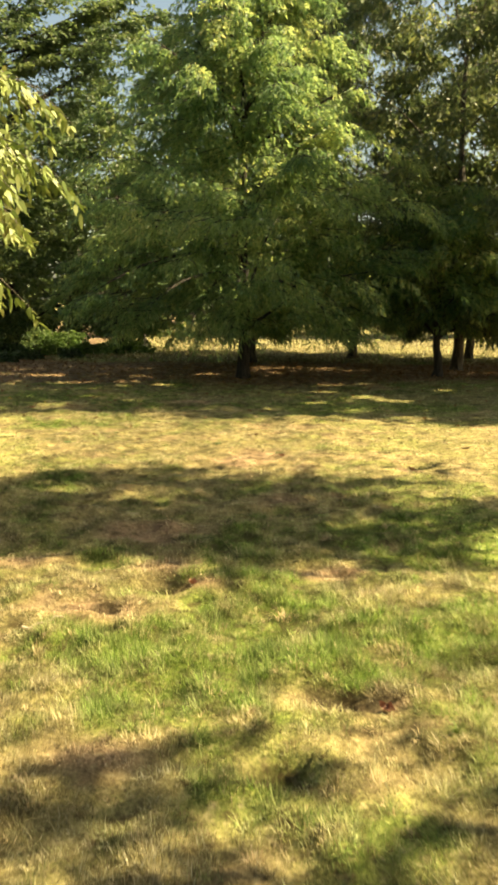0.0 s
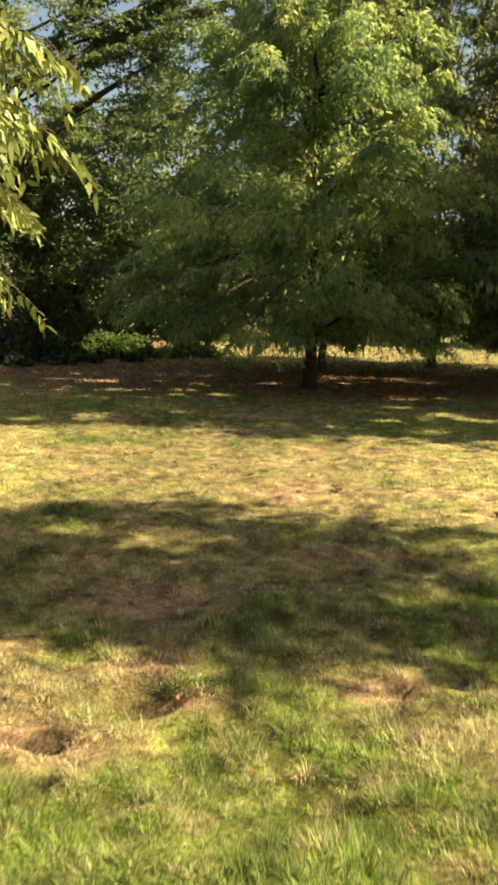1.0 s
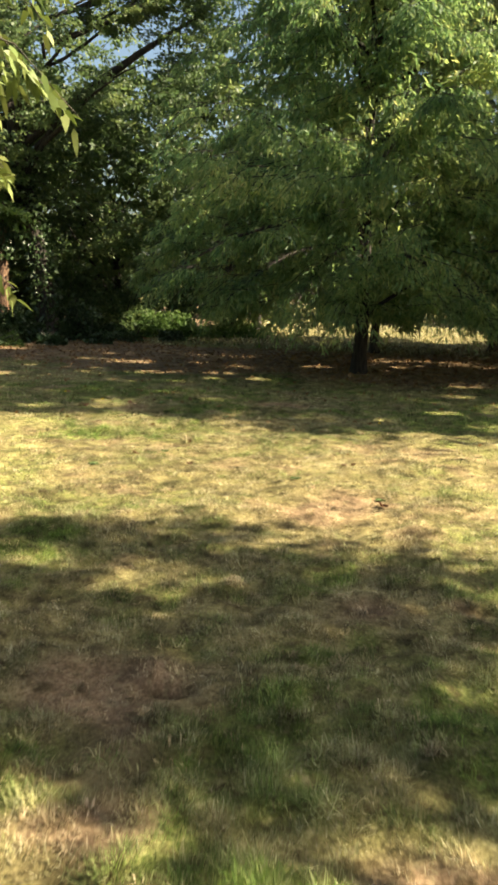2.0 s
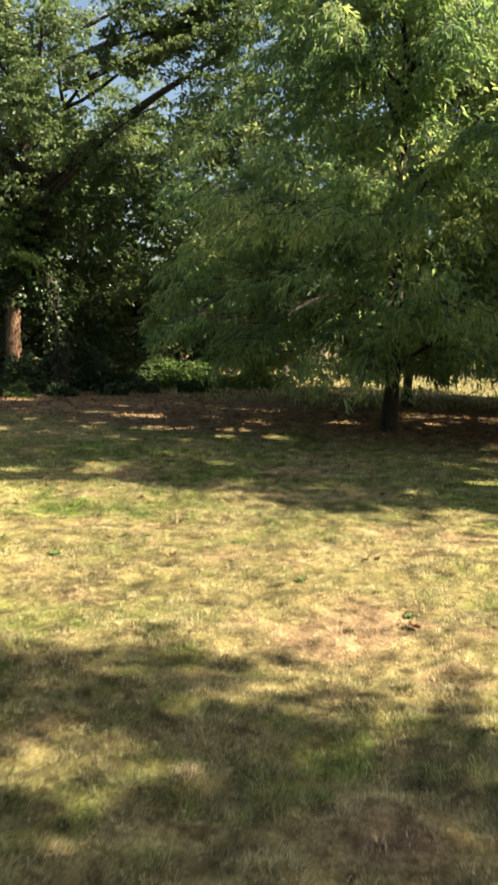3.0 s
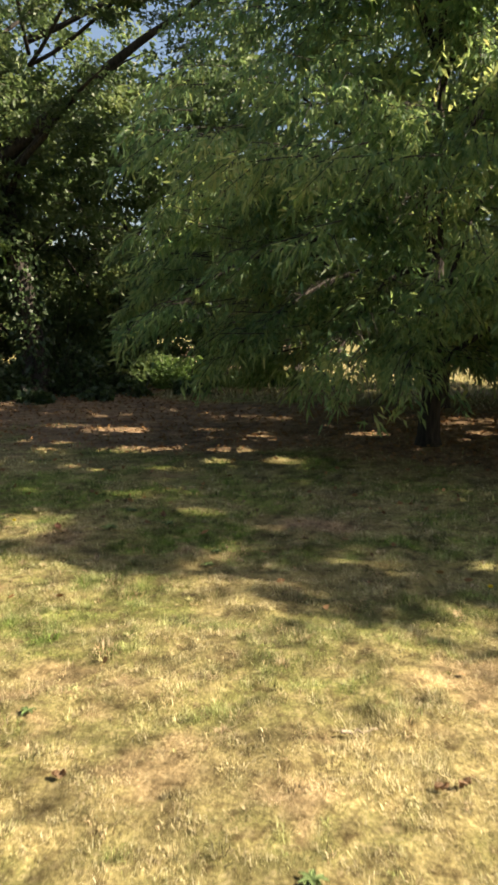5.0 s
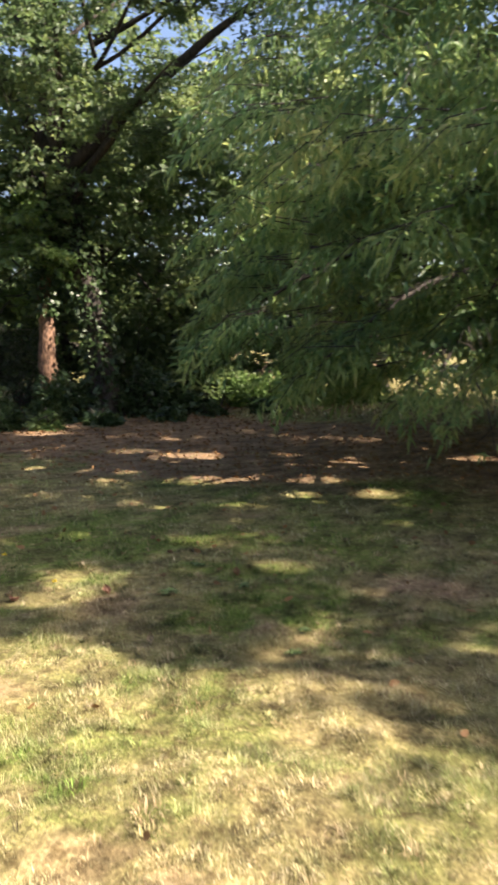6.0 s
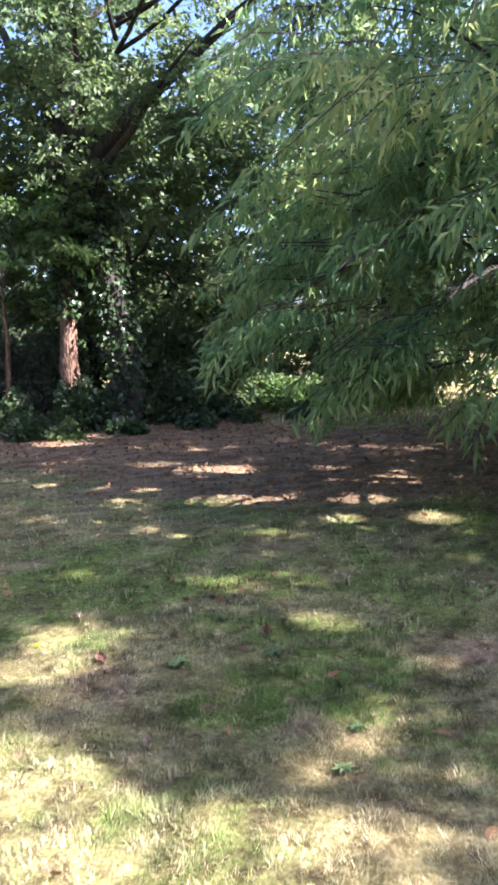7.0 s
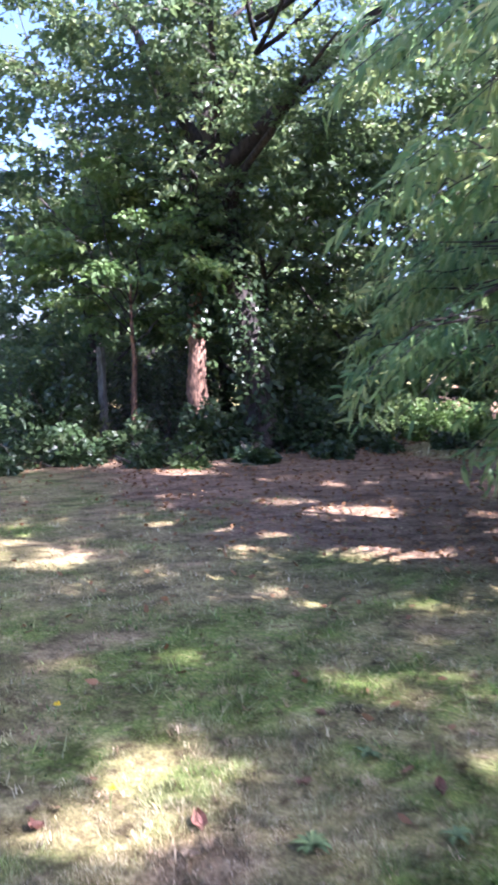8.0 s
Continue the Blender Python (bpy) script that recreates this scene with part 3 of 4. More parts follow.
def grass(name, label, seed, count, box, tall, wide, keep):
    rng = np.random.default_rng(seed)
    x, y = rng.uniform(box[0], box[1], count), rng.uniform(box[2], box[3], count)
    g, b, li = sward_at(x, y)
    ok = (rng.random(count) > b * 0.5) & (dug_at(x, y) < 0.35) & (rng.random(count) > li * 0.8) & keep(x, y)
    x, y, g, b, li = (a[ok] for a in (x, y, g, b, li))
    n = len(x)
    tuft = (0.55 + 0.45 * lattice(x, y, 0.2, 31) ** 1.5 + 0.8 * lattice(x, y, 0.085, 32) ** 2) * (1 + 0.4 * np.exp(-(((y - 3.4) / 1.4) ** 2)))
    cushion = cushion_at(x, y)
    tuft *= 0.4 + 0.95 * cushion
    h = tall * tuft * rng.uniform(0.5, 1.35, n) * (0.8 + 0.55 * g) * (1 - 0.5 * b)
    base = np.column_stack([x, y, height_at(x, y) - 0.004])
    d = 0.03
    slope = np.arctan2(mound_at(x, y - d) - mound_at(x, y + d), mound_at(x - d, y) - mound_at(x + d, y))
    turn = slope + rng.normal(scale=1.7, size=n)
    lean = rng.uniform(0.25, 1.4, n)
    out = np.column_stack([np.cos(turn), np.sin(turn), np.zeros(n)])
    side = np.column_stack([-np.sin(turn), np.cos(turn), np.zeros(n)]) * (wide * rng.uniform(0.6, 1.3, n))[:, None]
    up = np.array([0, 0, 1.0])
    tip = base + out * (h * np.sin(lean))[:, None] + up * (h * np.cos(lean) * 0.9)[:, None]
    # shade between the cushions, put into the blade colour
    dead = (1 - cushion) * rng.uniform(0.35, 0.95, n)
    pale = lattice(x, y, 0.09, 53) - 0.5
    shade = np.column_stack([np.clip(g * 0.9 + pale * 0.6 + rng.normal(scale=0.14, size=n), 0, 1), np.clip(b + (lattice(x, y, 0.1, 54) - 0.66) * 1.6, 0, 1), dead, bleach_at(x, y)])
    v = np.stack([base - side, base + side, tip], 1)
    fs = [np.arange(n)[:, None] * 3 + [0, 1, 2]]
    ob = new(name, np_mesh(name, v.reshape(-1, 3), fs, BLADE, False, np.repeat(shade, 3, axis=0)))
    return tagged(ob, label, "grass", kind="stuff")


def near_walk(x, y):
    return (np.abs(x + 0.012 * y * y - 0.1) < 1.25 + 0.04 * y) & (y < 12.5)


grass("grass", "short dry straw-coloured grass mixed with green tufts", 41, 930000, (-3.2, 2.0, 1.6, 12.6), 0.033, 0.0016, near_walk)
grass("grass", "short dry lawn grass, green and straw-coloured", 42, 300000, (-8, 6, 1.6, 17.5), 0.04, 0.0042, lambda x, y: ~near_walk(x, y) & (np.abs(x + 0.15 * y) < 1.2 + 0.5 * y))
grass("grass", "sunlit dry meadow grass beyond the trees", 43, 42000, (-6, 14, 21, 36), 0.12, 0.015, lambda x, y: y > 21)


def tufts(name, label, seed, count, blades, box, tall, spreads, keep):
    """Clumps of longer bent blades, each clump of one colour."""
    rng = np.random.default_rng(seed)
    cx, cy = rng.uniform(box[0], box[1], count), rng.uniform(box[2], box[3], count)
    g, b, li = sward_at(cx, cy)
    ok = keep(cx, cy) & (li < 0.5) & (rng.random(count) < 0.15 + 0.85 * cushion_at(cx, cy)) & (dug_at(cx, cy) < 0.2)
    cx, cy, g, b = cx[ok], cy[ok], g[ok], b[ok]
    m = len(cx)
    near = 1 + 0.15 * np.exp(-(((cy - 3.6) / 1.4) ** 2))
    size = tall * rng.uniform(0.6, 1.15, m) * near * (0.85 + 0.35 * g)
    comb, wide = rng.uniform(0, 2 * math.pi, m), 0.012 + spreads * rng.random(m) ** 1.5
    k = np.repeat(np.arange(m), blades)
    n = len(k)
    a, r = rng.uniform(0, 2 * math.pi, n), np.sqrt(rng.random(n)) * wide[k]
    x, y = cx[k] + np.cos(a) * r, cy[k] + np.sin(a) * r
    turn = a + 0.5 * np.sin(comb[k] - a) + rng.normal(scale=0.5, size=n)
    lean = np.clip(0.35 + r / wide[k] * 0.7 + rng.normal(scale=0.3, size=n), 0.05, 1.5)
    h = size[k] * rng.uniform(0.5, 1.2, n)
    base = np.column_stack([x, y, height_at(x, y) - 0.004])
    out = np.column_stack([np.cos(turn), np.sin(turn), np.zeros(n)])
    side = np.column_stack([-np.sin(turn), np.cos(turn), np.zeros(n)]) * rng.uniform(0.0008, 0.0016, n)[:, None]
    up = np.array([0, 0, 1.0])
    mid = base + out * (h * np.sin(lean) * 0.35)[:, None] + up * (h * 0.55)[:, None]
    tip = base + out * (h * np.sin(lean) * 1.1)[:, None] + up * (h * np.cos(lean) * 0.95)[:, None]
    v = np.stack([base - side, base + side, mid + side * 0.8, mid - side * 0.8, tip], 1)
    i = np.arange(n)[:, None] * 5
    hue = np.clip(g * 1.15 + rng.normal(scale=0.22, size=m), 0, 1)
    sort = rng.random(m)
    dead = np.where(sort < 0.2, rng.uniform(0.5, 0.95, m), 0)
    b = np.where(sort > 0.72, rng.uniform(0.5, 1, m), b)
    shade = np.column_stack([np.clip(hue[k] + rng.normal(scale=0.08, size=n), 0, 1), np.clip(b + rng.normal(scale=0.15, size=m), 0, 1)[k], dead[k], rng.uniform(0.45, 1.6, m)[k]])
    ob = new(name, np_mesh(name, v.reshape(-1, 3), [i + [0, 1, 2, 3], i + [3, 2, 4]], BLADE, False, np.repeat(shade, 5, axis=0)))
    return tagged(ob, label, "grass", kind="stuff")


tufts("grass_tufts", "uneven tufts of longer green and straw-coloured grass", 45, 18500, 10, (-3.2, 2.2, 1.6, 13.5), 0.036, 0.035, lambda x, y: np.abs(x + 0.012 * y * y - 0.1) < 1.3 + 0.05 * y)
tufts("grass_tufts", "thick matted clumps of uncut green and straw-coloured grass", 46, 2300, 48, (-3.2, 2.4, 1.6, 13.5), 0.042, 0.06, lambda x, y: np.abs(x + 0.012 * y * y - 0.1) < 1.3 + 0.05 * y)

# dead leaves over the litter, thinning out on to the lawn
rng = np.random.default_rng(61)
x, y = rng.uniform(-12, 8, 60000), rng.uniform(2, 24, 60000)
_, _, li = sward_at(x, y)
thin = np.clip((y - 7) / 8, 0.02, 1) ** 2.4 * 0.075
ok = rng.random(len(x)) < np.clip(li * 0.5, thin, 1)
x, y = x[ok], y[ok]
place = np.column_stack([x, y, height_at(x, y) + rng.uniform(0.004, 0.03, len(x))])
lie = rng.normal(size=(len(x), 3)) * [1, 1, 0.28]
v, fs = leaves(rng, place, lie, 0.055, 0.034, -0.12, True)
tagged(new("leaf_litter", np_mesh("leaf_litter", v, fs, LEAF_DEAD)), "dry brown fallen leaves scattered below the trees", "leaf litter", kind="stuff")

# ---- the orchard trees with hanging narrow leaves ----
ORCHARD = dict(category="tree", group="orchard trees")
make_tree("orchard_tree", "broad green tree with hanging narrow leaves and a slim dark trunk", at=(-0.13, 16.65), seed=1, height=9.2, girth=0.12, low=1.1, spread=4.0, sprays=3100, per_spray=52, clumps=340, loose=0.31, fine=False, bark=BARK_DARK, leaf=(0.112, 0.027), profile=(1.0, 1.0, 0.93, 0.84, 0.68, 0.54, 0.42, 0.3, 0.15), spray=0.75, squash=1.0, inner=0.2, core=13000, thin=0.5,
          arms=[(1.6, -2.0, 4.6, 3.6, 55), (0.6, -2.5, 5.1, 4.2, 60), (-0.9, -2.3, 5.4, 4.4, 60), (1.4, -1.4, 6.2, 5.2, 50), (-0.4, -1.7, 6.7, 5.4, 50), (1.0, -2.8, 3.9, 3.2, 50),
                (0.9, -1.7, 5.6, 4.6, 55), (2.0, -1.0, 5.4, 4.4, 55), (0.3, -2.0, 6.0, 5.0, 55), (0.9, -0.8, 7.3, 6.0, 45), (1.9, -0.3, 6.3, 5.2, 45), (-1.6, -1.6, 6.0, 5.0, 45), (-1.0, -2.0, 0.95, 2.0, 40), (-0.2, -2.5, 0.9, 1.9, 36),
                (-3.15, -1.9, 1.35, 2.4, 28), (-2.0, -2.2, 1.1, 2.0, 24), (1.9, -2.2, 0.9, 1.9, 35), (-3.6, -0.6, 1.6, 3.2, 45)], **ORCHARD)
make_tree("orchard_tree", "slim-trunked green tree behind the broad hanging one", at=(0.06, 21.2), core=4000, seed=2, height=9.2, girth=0.1, low=0.9, spread=3.2, sprays=800, per_spray=28, leaf=(0.19, 0.065), fine=False, **ORCHARD)
make_tree("orchard_tree", "small domed tree with hanging sunlit leaves", at=(3.98, 17.3), core=2500, seed=3, height=3.9, girth=0.1, bark=BARK_DARK, low=1.0, spread=1.85, sprays=520, per_spray=34, clumps=70, profile=(0.8, 1.0, 0.95, 0.85, 0.5), spray=0.6, loose=0.3, fine=False, leaf=(0.15, 0.042), **ORCHARD)
# its unseen upper crown is added height, to shade the wood-edge shrubs
make_tree("orchard_tree", "tall grey-green tree with hanging leaves", foliage=LEAF_GREY, at=(4.85, 19.2), seed=4, height=14.5, girth=0.12, low=0.8, spread=3.9, core=6000, sprays=2700, per_spray=36, clumps=270, loose=0.32, leaf=(0.145, 0.044), fine=False, profile=(0.85, 1.0, 0.95, 0.88, 0.8, 0.7), **ORCHARD)
make_tree("orchard_tree", "leafy tree far behind the small domed one", foliage=LEAF_GREY, at=(2.9, 23.2), seed=12, height=10.6, girth=0.12, low=0.9, spread=3.8, sprays=1300, per_spray=36, leaf=(0.16, 0.055), fine=False, **ORCHARD)
make_tree("orchard_tree", "leafy tree beyond the tall grey-green one", foliage=LEAF_GREY, at=(6.3, 23.6), seed=13, height=10.2, girth=0.12, low=0.9, spread=3.3, sprays=900, per_spray=34, leaf=(0.17, 0.06), fine=False, **ORCHARD)
make_tree("turning_tree", "small tree with yellowing and reddish hanging leaves", "tree", (-3.3, 6.5), 5, 4.7, 0.1, 1.9, 1.55, 320, 34, leaf=(0.095, 0.042), foliage=LEAF_TURNING, spray=0.8, clumps=46, loose=0.22, hang=0.95,
          arms=[(1.5, 0.3, 3.15, 3.2, 16), (1.4, 0.1, 2.65, 2.8, 16), (1.2, 0.5, 2.15, 2.5, 14), (0.85, -0.2, 3.6, 3.7, 10), (0.9, 0.3, 1.75, 2.1, 12)])
# unseen trees added on the sun side, shaped to throw shade over the lawn
for x, y, seed, h, low, r, sprays, profile, lean in [(6.0, -1.25, 6, 8.7, 2.8, 1.6, 250, (0.8, 1.0, 0.97, 0.9, 0.42), 2.1), (6.25, 5.83, 68, 8.4, 3.8, 1.34, 340, (0.3, 0.9, 1.0, 0.95, 0.6), -0.1), (6.7, 4.85, 70, 7.1, 4.25, 0.95, 65, (0.7, 1.0, 1.0, 0.95, 0.6), 1.5),
                                                    (8.0, 11.6, 15, 13.2, 2.0, 1.95, 1300, (0.85, 1.0, 1.0, 0.95, 0.8), 0.8), (7.4, 11.25, 72, 7.7, 4.2, 0.85, 100, (0.7, 1.0, 1.0, 0.95, 0.5), 0.0), (8.3, 15.7, 11, 9.5, 2.0, 2.6, 1150, (0.7, 1.0, 0.97, 0.92, 0.7), 0.4), (11.2, 21.2, 16, 10.4, 2.1, 2.4, 520, (0.8, 1.0, 0.97, 0.85, 0.5), 1.0),
                                                    (9.4, 19.7, 9, 7.8, 2.1, 2.2, 520, (0.8, 1.0, 0.97, 0.85, 0.5), 0.8), (12.5, 13.2, 10, 12.0, 2.1, 2.8, 540, (0.8, 1.0, 0.97, 0.9, 0.8), 1.2)]:
    make_tree("orchard_tree", "unseen leafy tree added beside the lawn to cast shade", at=(x, y), seed=seed, height=h, girth=0.12, low=low, spread=r, sprays=sprays, per_spray=22, leaf=(0.24, 0.09), fine=False, clumps=sprays // 9 + 40, loose=0.4, lean=(0, lean), stem=0.75, profile=profile, **ORCHARD)

# ---- the wood edge ----
WOOD = dict(category="tree", foliage=LEAF_WOOD, fine=False, hang=0.3, flat=0.6, group="wood trees", profile=(0.6, 1.0, 1.0, 0.9, 0.45))
# ivy grows low on this trunk; above 2.4 m it stands in for shade
make_tree("wood_tree", "tall dark-barked broadleaf tree with spreading limbs", at=(-7.5, 20.95), seed=20, height=13, girth=0.26, lean=(-1.4, -0.3), ivy=(0.2, 3.9, 2000), stem=0.8, inner=0.5, limbs=7, low=4.6, spread=5.2, core=900, thin=0.66, sprays=2500, per_spray=36, clumps=140, loose=0.32, leaf=(0.095, 0.055), bark=BARK_DARK, spray=0.8,
          forks=[(-2.9, -0.1, 7.7, 4.0, 0.85), (3.7, -0.45, 7.1, 4.3, 0.8), (2.2, -2.0, 5.3, 3.6, 0.35)],
          arms=[(4.6, 0.4, 9.0, 7.0, 120), (3.9, 0.8, 10.0, 7.5, 110), (5.3, 0.2, 8.4, 7.0, 90), (4.5, -0.6, 7.7, 6.4, 70), (3.6, 0.3, 8.8, 6.0, 110), (2.6, -1.6, 8.4, 6.0, 100), (4.4, 1.4, 9.6, 6.5, 100), (0.8, -2.6, 8.6, 6.2, 80)], **WOOD)
make_tree("wood_tree", "reddish-barked tree in a sun fleck among ivy", at=(-8.34, 20.5), seed=21, height=8, girth=0.2, ivy=(1.85, 4.6, 2600), low=2.9, spread=1.5, sprays=340, per_spray=26, clumps=50, leaf=(0.13, 0.075), bark=BARK_RED, spray=0.7, **WOOD)
make_tree("sapling", "thin sapling with bright green leaves", "tree", (-9.6, 20.4), 22, 5.0, 0.055, 2.0, 1.7, 260, 28, leaf=(0.14, 0.075), fine=False, hang=0.4, bark=BARK_RED, foliage=LEAF_BRIGHT, spray=0.6, clumps=34, loose=0.25, group="wood trees")
for k, (x, y, h, sp) in enumerate([(-8.9, 23.4, 7.4, 3.6), (-12.4, 22.6, 10.4, 3.6), (-11, 25.5, 7.5, 3.8), (-3.9, 24.6, 9.3, 2.3), (-5.6, 26.5, 7.6, 3.0), (-7.2, 24.8, 7.4, 3.6), (-9.6, 27.6, 7.0, 3.6), (-15.0, 22.4, 6.4, 2.6), (-3.6, 27.5, 10.6, 3.4), (-20, 23, 4.5, 4), (-15, 27, 6, 4)]):
    make_tree("wood_tree", "dark broadleaf tree inside the wood", at=(x, y), seed=30 + k, height=h, girth=0.16, low=0.5, spread=sp, sprays=int(sp * 130), per_spray=28, clumps=80, leaf=(0.165, 0.095), bark=BARK_DARK, spray=0.9, limbs=8, **WOOD)
SHRUBS = [(-9.9, 18.6, 1.0, 0.65, LEAF_IVY), (-8.9, 19.7, 0.7, 0.8, LEAF_IVY), (-7.9, 20.2, 0.7, 0.7, LEAF_IVY), (-6.6, 21.9, 0.9, 0.45, LEAF_IVY), (-10.9, 17.6, 1.0, 0.9, LEAF_IVY), (-12.3, 16.6, 1.4, 1.1, LEAF_WOOD),
          (-5.4, 23.5, 1.1, 0.8, LEAF_BRIGHT), (-3.9, 24.6, 1.0, 0.6, LEAF_BRIGHT), (-6.6, 23.8, 1.5, 2.8, LEAF_WOOD), (-7.6, 24.9, 1.6, 3.6, LEAF_WOOD), (-9.9, 21.8, 1.5, 2.2, LEAF_IVY), (-11.6, 20.6, 1.6, 2.6, LEAF_WOOD), (-8.0, 22.6, 1.5, 3.0, LEAF_WOOD),
          (-7.0, 21.3, 0.7, 1.2, LEAF_IVY), (-10.4, 19.3, 0.9, 1.7, LEAF_IVY), (-7.85, 19.75, 0.5, 1.05, LEAF_IVY), (-8.55, 19.1, 0.35, 0.3, LEAF_IVY), (-8.1, 20.0, 0.4, 1.0, LEAF_IVY), (-9.3, 18.5, 0.5, 0.4, LEAF_IVY)]
SHRUBS += [(-7.5, 18.9, 0.28, 0.3, LEAF_BRIGHT), (-6.9, 19.6, 0.35, 0.25, LEAF_IVY), (-6.1, 20.6, 0.4, 0.3, LEAF_IVY), (-8.1, 18.7, 0.3, 0.35, LEAF_IVY), (-5.6, 21.4, 0.35, 0.35, LEAF_IVY), (-4.9, 22.2, 0.4, 0.3, LEAF_IVY), (-9.6, 17.3, 0.35, 0.3, LEAF_IVY), (-13.3, 22.0, 1.8, 3.0, LEAF_WOOD), (-14.9, 20.8, 1.6, 2.3, LEAF_WOOD), (-12.6, 20.9, 1.2, 1.9, LEAF_IVY)]
for k, (x, y, rx, h, foliage) in enumerate(SHRUBS):
    make_shrub("shrub", "dark ivy and bramble undergrowth at the wood edge" if foliage is LEAF_IVY else "leafy green shrub at the wood edge", "shrub", (x, y), 50 + k, (rx, rx * 0.9, h), int(2600 * rx * (0.6 + 0.4 * h)), (0.11, 0.075), foliage, group="undergrowth")


def make_fence(points, tall):
    """Weathered posts with line wires and chain-link netting between them."""
    root = new("fence")
    tagged(root, "grey weathered fence posts with rusty chain-link netting, overgrown", "fence")
    rng = np.random.default_rng(71)
    for x, y in points:
        bm = bmesh.new()
        bmesh.ops.create_cube(bm, size=1, matrix=Matrix.Translation((x, y, tall / 2)) @ Matrix.Diagonal((0.11, 0.11, tall, 1)))
        bmesh.ops.bevel(bm, geom=bm.edges[:], offset=0.012, segments=2, affect="EDGES")
        for v in bm.verts:
            v.co.x += rng.normal() * 0.003 + (v.co.z / tall) * 0.03 * math.sin(x * 7)
        me = bpy.data.meshes.new("post")
        bm.to_mesh(me)
        bm.free()
        me.materials.append(POST)
        child("post", me, root)
    for (x0, y0), (x1, y1) in zip(points, points[1:]):
        a, b = np.array([x0, y0, 0]), np.array([x1, y1, 0])
        size = np.linalg.norm(b - a)
        wires = []
        for z in (0.06, 0.75, tall - 0.1):
            wires.append(tube([a + [0, 0, z], (a + b) / 2 + [0, 0, z - 0.02], b + [0, 0, z]], [0.003] * 3, 4))
        high = tall - 0.16
        for k in np.arange(-high, size, 0.075):
            lo, hi = max(k, 0), min(k + high, size)
            if hi > lo:
                for p, q in ((lo - k, hi - k), (high - lo + k, high - hi + k)):
                    wires.append(tube([a + (b - a) * lo / size + [0, 0, 0.06 + p], a + (b - a) * hi / size + [0, 0, 0.06 + q]], [0.0016] * 2, 3))
        v, f = joined(wires)
        child("netting", np_mesh("netting", v, [f], WIRE), root, "rusty chain-link netting", kind="stuff")
    return root


make_fence([(-14.9, 19.2), (-12.6, 19.75), (-10.2, 20.35), (-8.8, 20.95)], 1.7)

# far trees that close the meadow
for k in range(15):
    make_tree("far_tree", "distant dark green tree beyond the meadow", "tree", (-26 + k * 4.2, 40 + 3 * math.sin(k * 2.1)), 80 + k, 6.5 + 1.6 * math.sin(k * 1.7), 0.2, 0.5, 3.2, 230, 14, leaf=(0.46, 0.3), fine=False, hang=0.3, foliage=LEAF_WOOD, spray=1.2, limbs=4, group="far trees")

# unseen trees added behind the walker and to the left, blocking low sky light
for k, (x, y, h) in enumerate([(-17, 12, 8), (-18, 6, 9), (-17, 0, 9), (-14, -6, 9.5), (-9, -10, 9), (-3.5, -12, 9.5), (2, -12, 9), (7.5, -12.5, 8)]):
    make_tree("far_tree", "unseen dark green tree added to keep out low sky light", "tree", (x, y), 110 + k, h, 0.2, 0.4, 3.6, 190, 12, leaf=(0.6, 0.36), fine=False, hang=0.3, foliage=LEAF_WOOD, spray=1.3, limbs=4, group="far trees")

# ---- small things on the lawn ----
def plain(name, colour, rough=0.7):
    m, n, l, b = shader(name)
    nz = n.new("ShaderNodeTexNoise")
    nz.inputs["Scale"].default_value = 60
    r = ramp(n, [(0.35, tuple(c * 0.6 for c in colour)), (0.65, tuple(min(1, c * 1.2) for c in colour))])
    l.new(nz.outputs["Fac"], r.inputs[0])
    l.new(r.outputs[0], b.inputs["Base Color"])
    b.inputs["Roughness"].default_value = rough
    return m


RUSSET, PALE_LEAF, BROWN_LEAF = plain("russet_leaf", (0.3, 0.15, 0.1)), plain("bleached_leaf", (0.42, 0.33, 0.2)), plain("brown_leaf", (0.26, 0.16, 0.09))
PETAL, STALK, WEED, DEADWOOD = plain("yellow_petal", (0.85, 0.62, 0.02)), plain("flower_stalk", (0.12, 0.2, 0.05)), plain("weed_leaf", (0.1, 0.15, 0.045), 0.8), plain("bleached_stick", (0.3, 0.24, 0.17))


def leaf_shape(rng, length, width, material):
    """A dry leaf that has curled along its midrib: blade, and a short stalk."""
    bm = bmesh.new()
    rows = []
    for k in range(7):
        u = k / 6
        w = width * math.sin(math.pi * (0.06 + 0.9 * u)) ** 0.8 * (1 + 0.15 * rng.normal())
        rise = 0.25 * length * (u - 0.5) ** 2 * 2
        rows.append([bm.verts.new((length * (u - 0.5), w * q * 0.5, rise + 0.35 * width * q * q + 0.004 * rng.normal())) for q in (-1, -0.5, 0, 0.5, 1)])
    for a, b in zip(rows, rows[1:]):
        for i in range(4):
            bm.faces.new((a[i], a[i + 1], b[i + 1], b[i]))
    bmesh.ops.solidify(bm, geom=bm.faces[:], thickness=0.0012)
    me = bpy.data.meshes.new("blade")
    bm.to_mesh(me)
    bm.free()
    me.materials.append(material)
    return me


def fallen_leaf(x, y, size, material, label, seed):
    rng = np.random.default_rng(seed)
    root = new("fallen_leaf")
    root.location = (x, y, float(height_at(x, y)) + 0.015)
    root.rotation_euler = (rng.normal() * 0.25, rng.normal() * 0.25, rng.uniform(0, 6.28))
    tagged(root, label, "leaf", "fallen leaves")
    child("blade", leaf_shape(rng, size, size * 0.62, material), root)
    v, f = tube([(-size * 0.75, 0.004, 0.02), (-size * 0.6, 0.002, 0.018), (-size * 0.48, 0, 0.03)], [0.001, 0.0013, 0.0016], 5)
    child("stalk", np_mesh("stalk", v, [f], BROWN_LEAF, True), root)
    return root


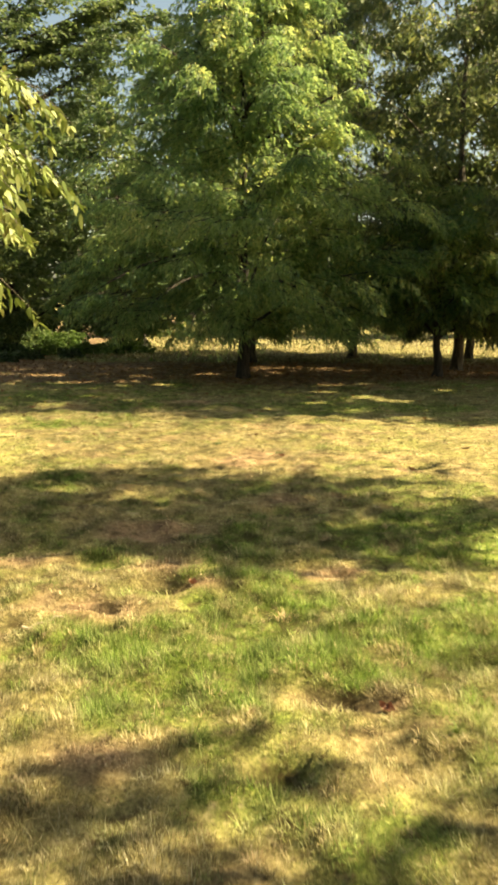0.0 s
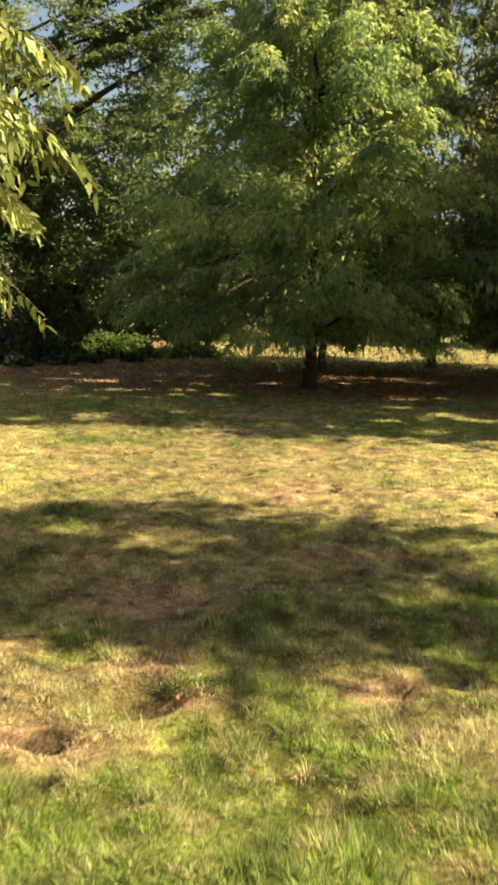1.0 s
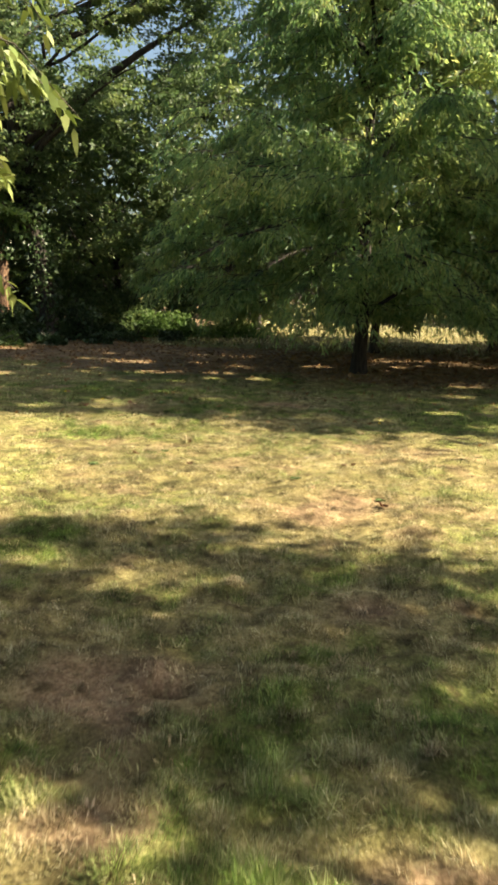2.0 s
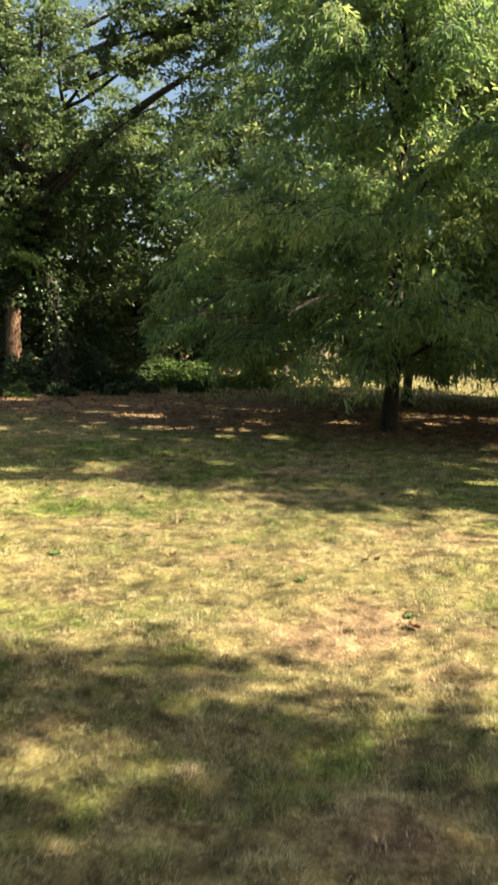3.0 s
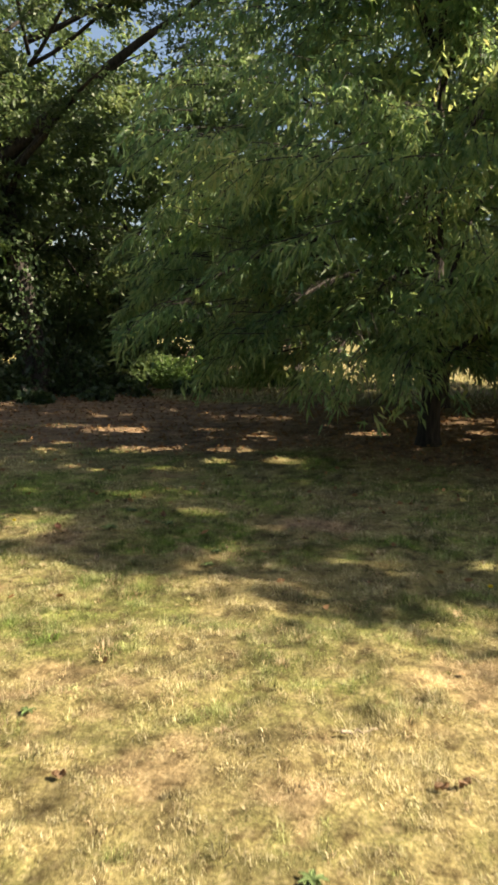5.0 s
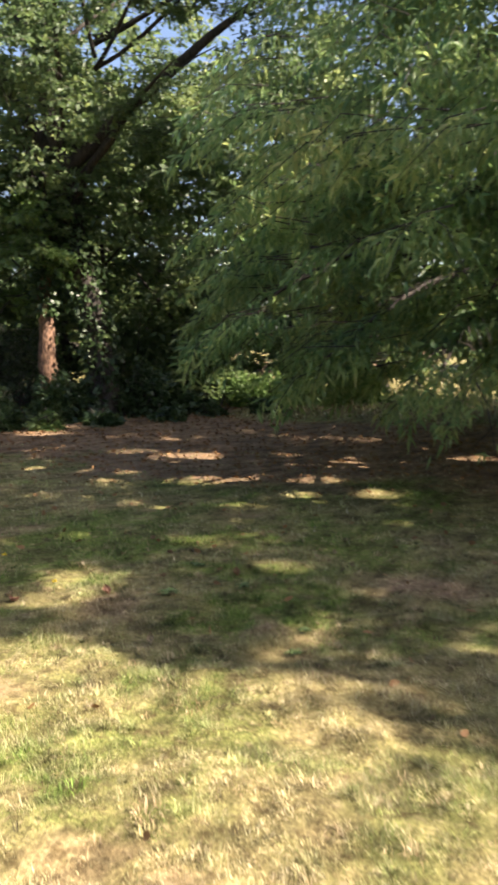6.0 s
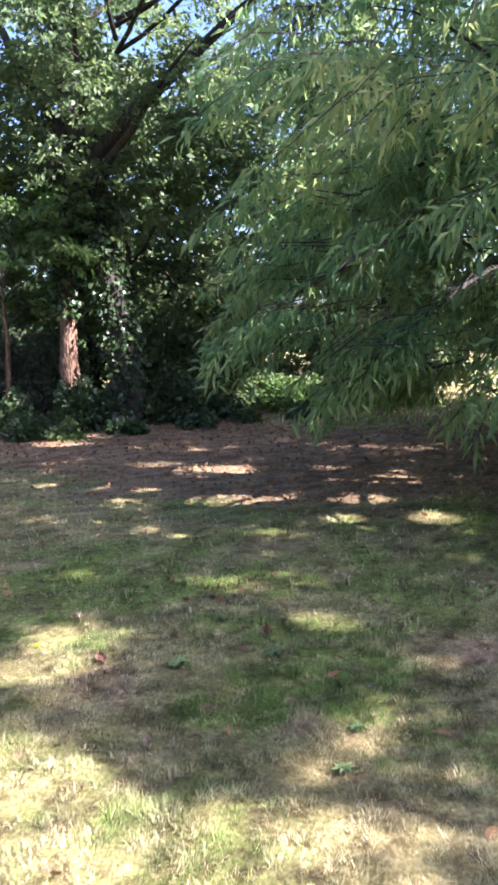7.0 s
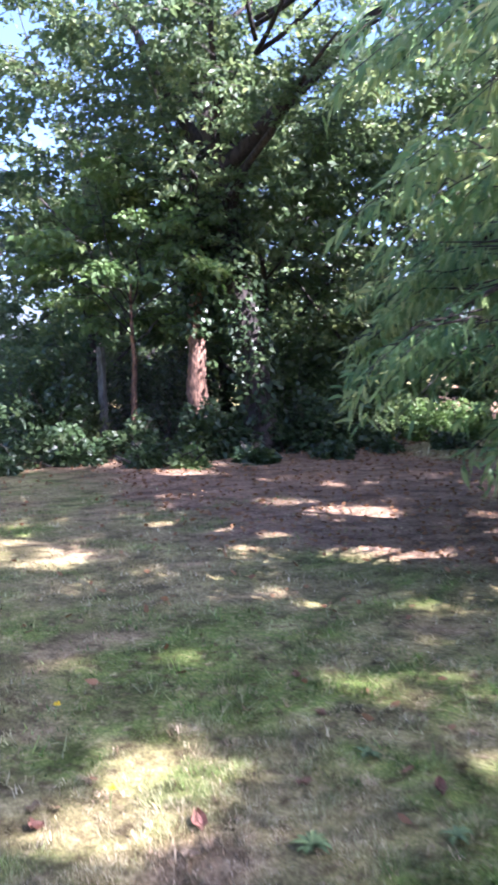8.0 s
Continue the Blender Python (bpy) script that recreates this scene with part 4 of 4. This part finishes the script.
for k, (x, y, size) in enumerate([(-2.63, 11.77, 0.1), (-2.04, 12.33, 0.08), (-3.08, 11.53, 0.08), (-0.29, 4.12, 0.09), (0.53, 2.87, 0.08), (0.32, 8.0, 0.08)]):
    fallen_leaf(x, y, size * 0.8, RUSSET, "russet-red fallen leaf curled on the dry grass", 300 + k)
for k, (x, y, size) in enumerate([(-2.08, 11.19, 0.07), (-1.36, 11.63, 0.045), (-1.56, 12.96, 0.045), (-3.16, 11.6, 0.05), (-2.55, 11.6, 0.06)]):
    fallen_leaf(x, y, size, PALE_LEAF, "small bleached pale leaf on the grass", 330 + k)
for k, (x, y, size) in enumerate([(-2.9, 12.98, 0.07), (-2.45, 12.14, 0.08), (-2.63, 12.66, 0.07), (-1.22, 8.88, 0.06), (0.01, 9.06, 0.06), (0.08, 9.1, 0.07), (-1.74, 9.11, 0.07), (2.26, 8.38, 0.09), (1.5, 7.4, 0.1)]):
    fallen_leaf(x, y, size * 0.8, BROWN_LEAF, "brown dry fallen leaf on the lawn", 360 + k)


def dandelion(x, y, tall, seed):
    rng = np.random.default_rng(seed)
    root = new("dandelion")
    root.location = (x, y, float(height_at(x, y)))
    tagged(root, "small yellow dandelion flower standing in the grass", "flower", "dandelions")
    e = np.linspace(0, 1, 5)
    v, f = tube(np.column_stack([0.01 * e ** 2, 0.006 * e, tall * e]), 0.0016 - 0.0004 * e, 6)
    child("stalk", np_mesh("stalk", v, [f], STALK, True), root)
    a = np.arange(42) * 2.39996
    ring = np.sqrt((np.arange(42) + 1) / 42)
    way = np.column_stack([np.cos(a) * ring, np.sin(a) * ring, 1.15 - ring])
    v, fs = leaves(rng, np.tile([[0.01, 0.006, tall]], (42, 1)), way, 0.018, 0.005, 0.0, False)
    child("flower_head", np_mesh("flower_head", v, fs, PETAL), root, "yellow many-petalled head")


for k, (x, y, h) in enumerate([(-3.59, 12.15, 0.06), (-2.97, 11.75, 0.07), (0.26, 11.06, 0.07)]):
    dandelion(x, y, h, 400 + k)


def weed(x, y, size, seed):
    """A flat rosette of broad leaves."""
    rng = np.random.default_rng(seed)
    root = new("weed")
    root.location = (x, y, float(height_at(x, y)))
    tagged(root, "low dark green broad-leaved weed rosette in the lawn", "weed", "lawn weeds")
    n = 16
    for k in range(n):
        a = k * 2.39996 + rng.normal() * 0.2
        long, q = size * rng.uniform(0.6, 1.1), np.linspace(0, 1, 6)
        w = long * 0.15 * np.sin(math.pi * (0.05 + 0.92 * q)) ** 0.7
        lift = long * (0.9 * q - 0.75 * q * q) * rng.uniform(0.4, 1.3) + 0.008
        mid = np.column_stack([np.cos(a) * long * q, np.sin(a) * long * q, lift])
        side = np.array([-math.sin(a), math.cos(a), 0])
        v = np.concatenate([mid - np.outer(w, side) + [0, 0, 0.005], mid, mid + np.outer(w, side) + [0, 0, 0.005]])
        i = np.arange(5)[:, None]
        quads = np.concatenate([i + [0, 1, 7, 6], i + [6, 7, 13, 12]])
        child("leaf", np_mesh("leaf", v, [quads], WEED, True), root)


for k, (x, y, r) in enumerate([(-2.26, 11.81, 0.1), (-1.91, 12.07, 0.09), (-1.37, 11.22, 0.07), (-1.4, 11.52, 0.06), (-2.35, 12.45, 0.09), (-1.52, 9.23, 0.06), (-1.96, 8.72, 0.09), (-0.33, 8.55, 0.07), (0.3, 8.2, 0.06)]):
    weed(x, y, r * 0.62, 420 + k)


def stick(x, y, turn, size, seed):
    rng = np.random.default_rng(seed)
    q = np.linspace(0, 1, 8)
    line = np.column_stack([np.cos(turn) * size * q, np.sin(turn) * size * q, 0.02 + 0.02 * q]) + rng.normal(scale=0.006, size=(8, 3))
    v, f = tube(line, 0.007 * (1 - 0.6 * q), 7)
    root = new("stick", np_mesh("stick", v, [f], DEADWOOD, True))
    root.location = (x, y, float(height_at(x, y)))
    tagged(root, "short bleached dead stick lying in the grass", "stick", "sticks")


stick(-1.05, 3.62, 0.6, 0.2, 440)
stick(-0.34, 9.39, 0.2, 0.12, 441)
stick(-7.6, 19.2, 0.1, 0.9, 442)
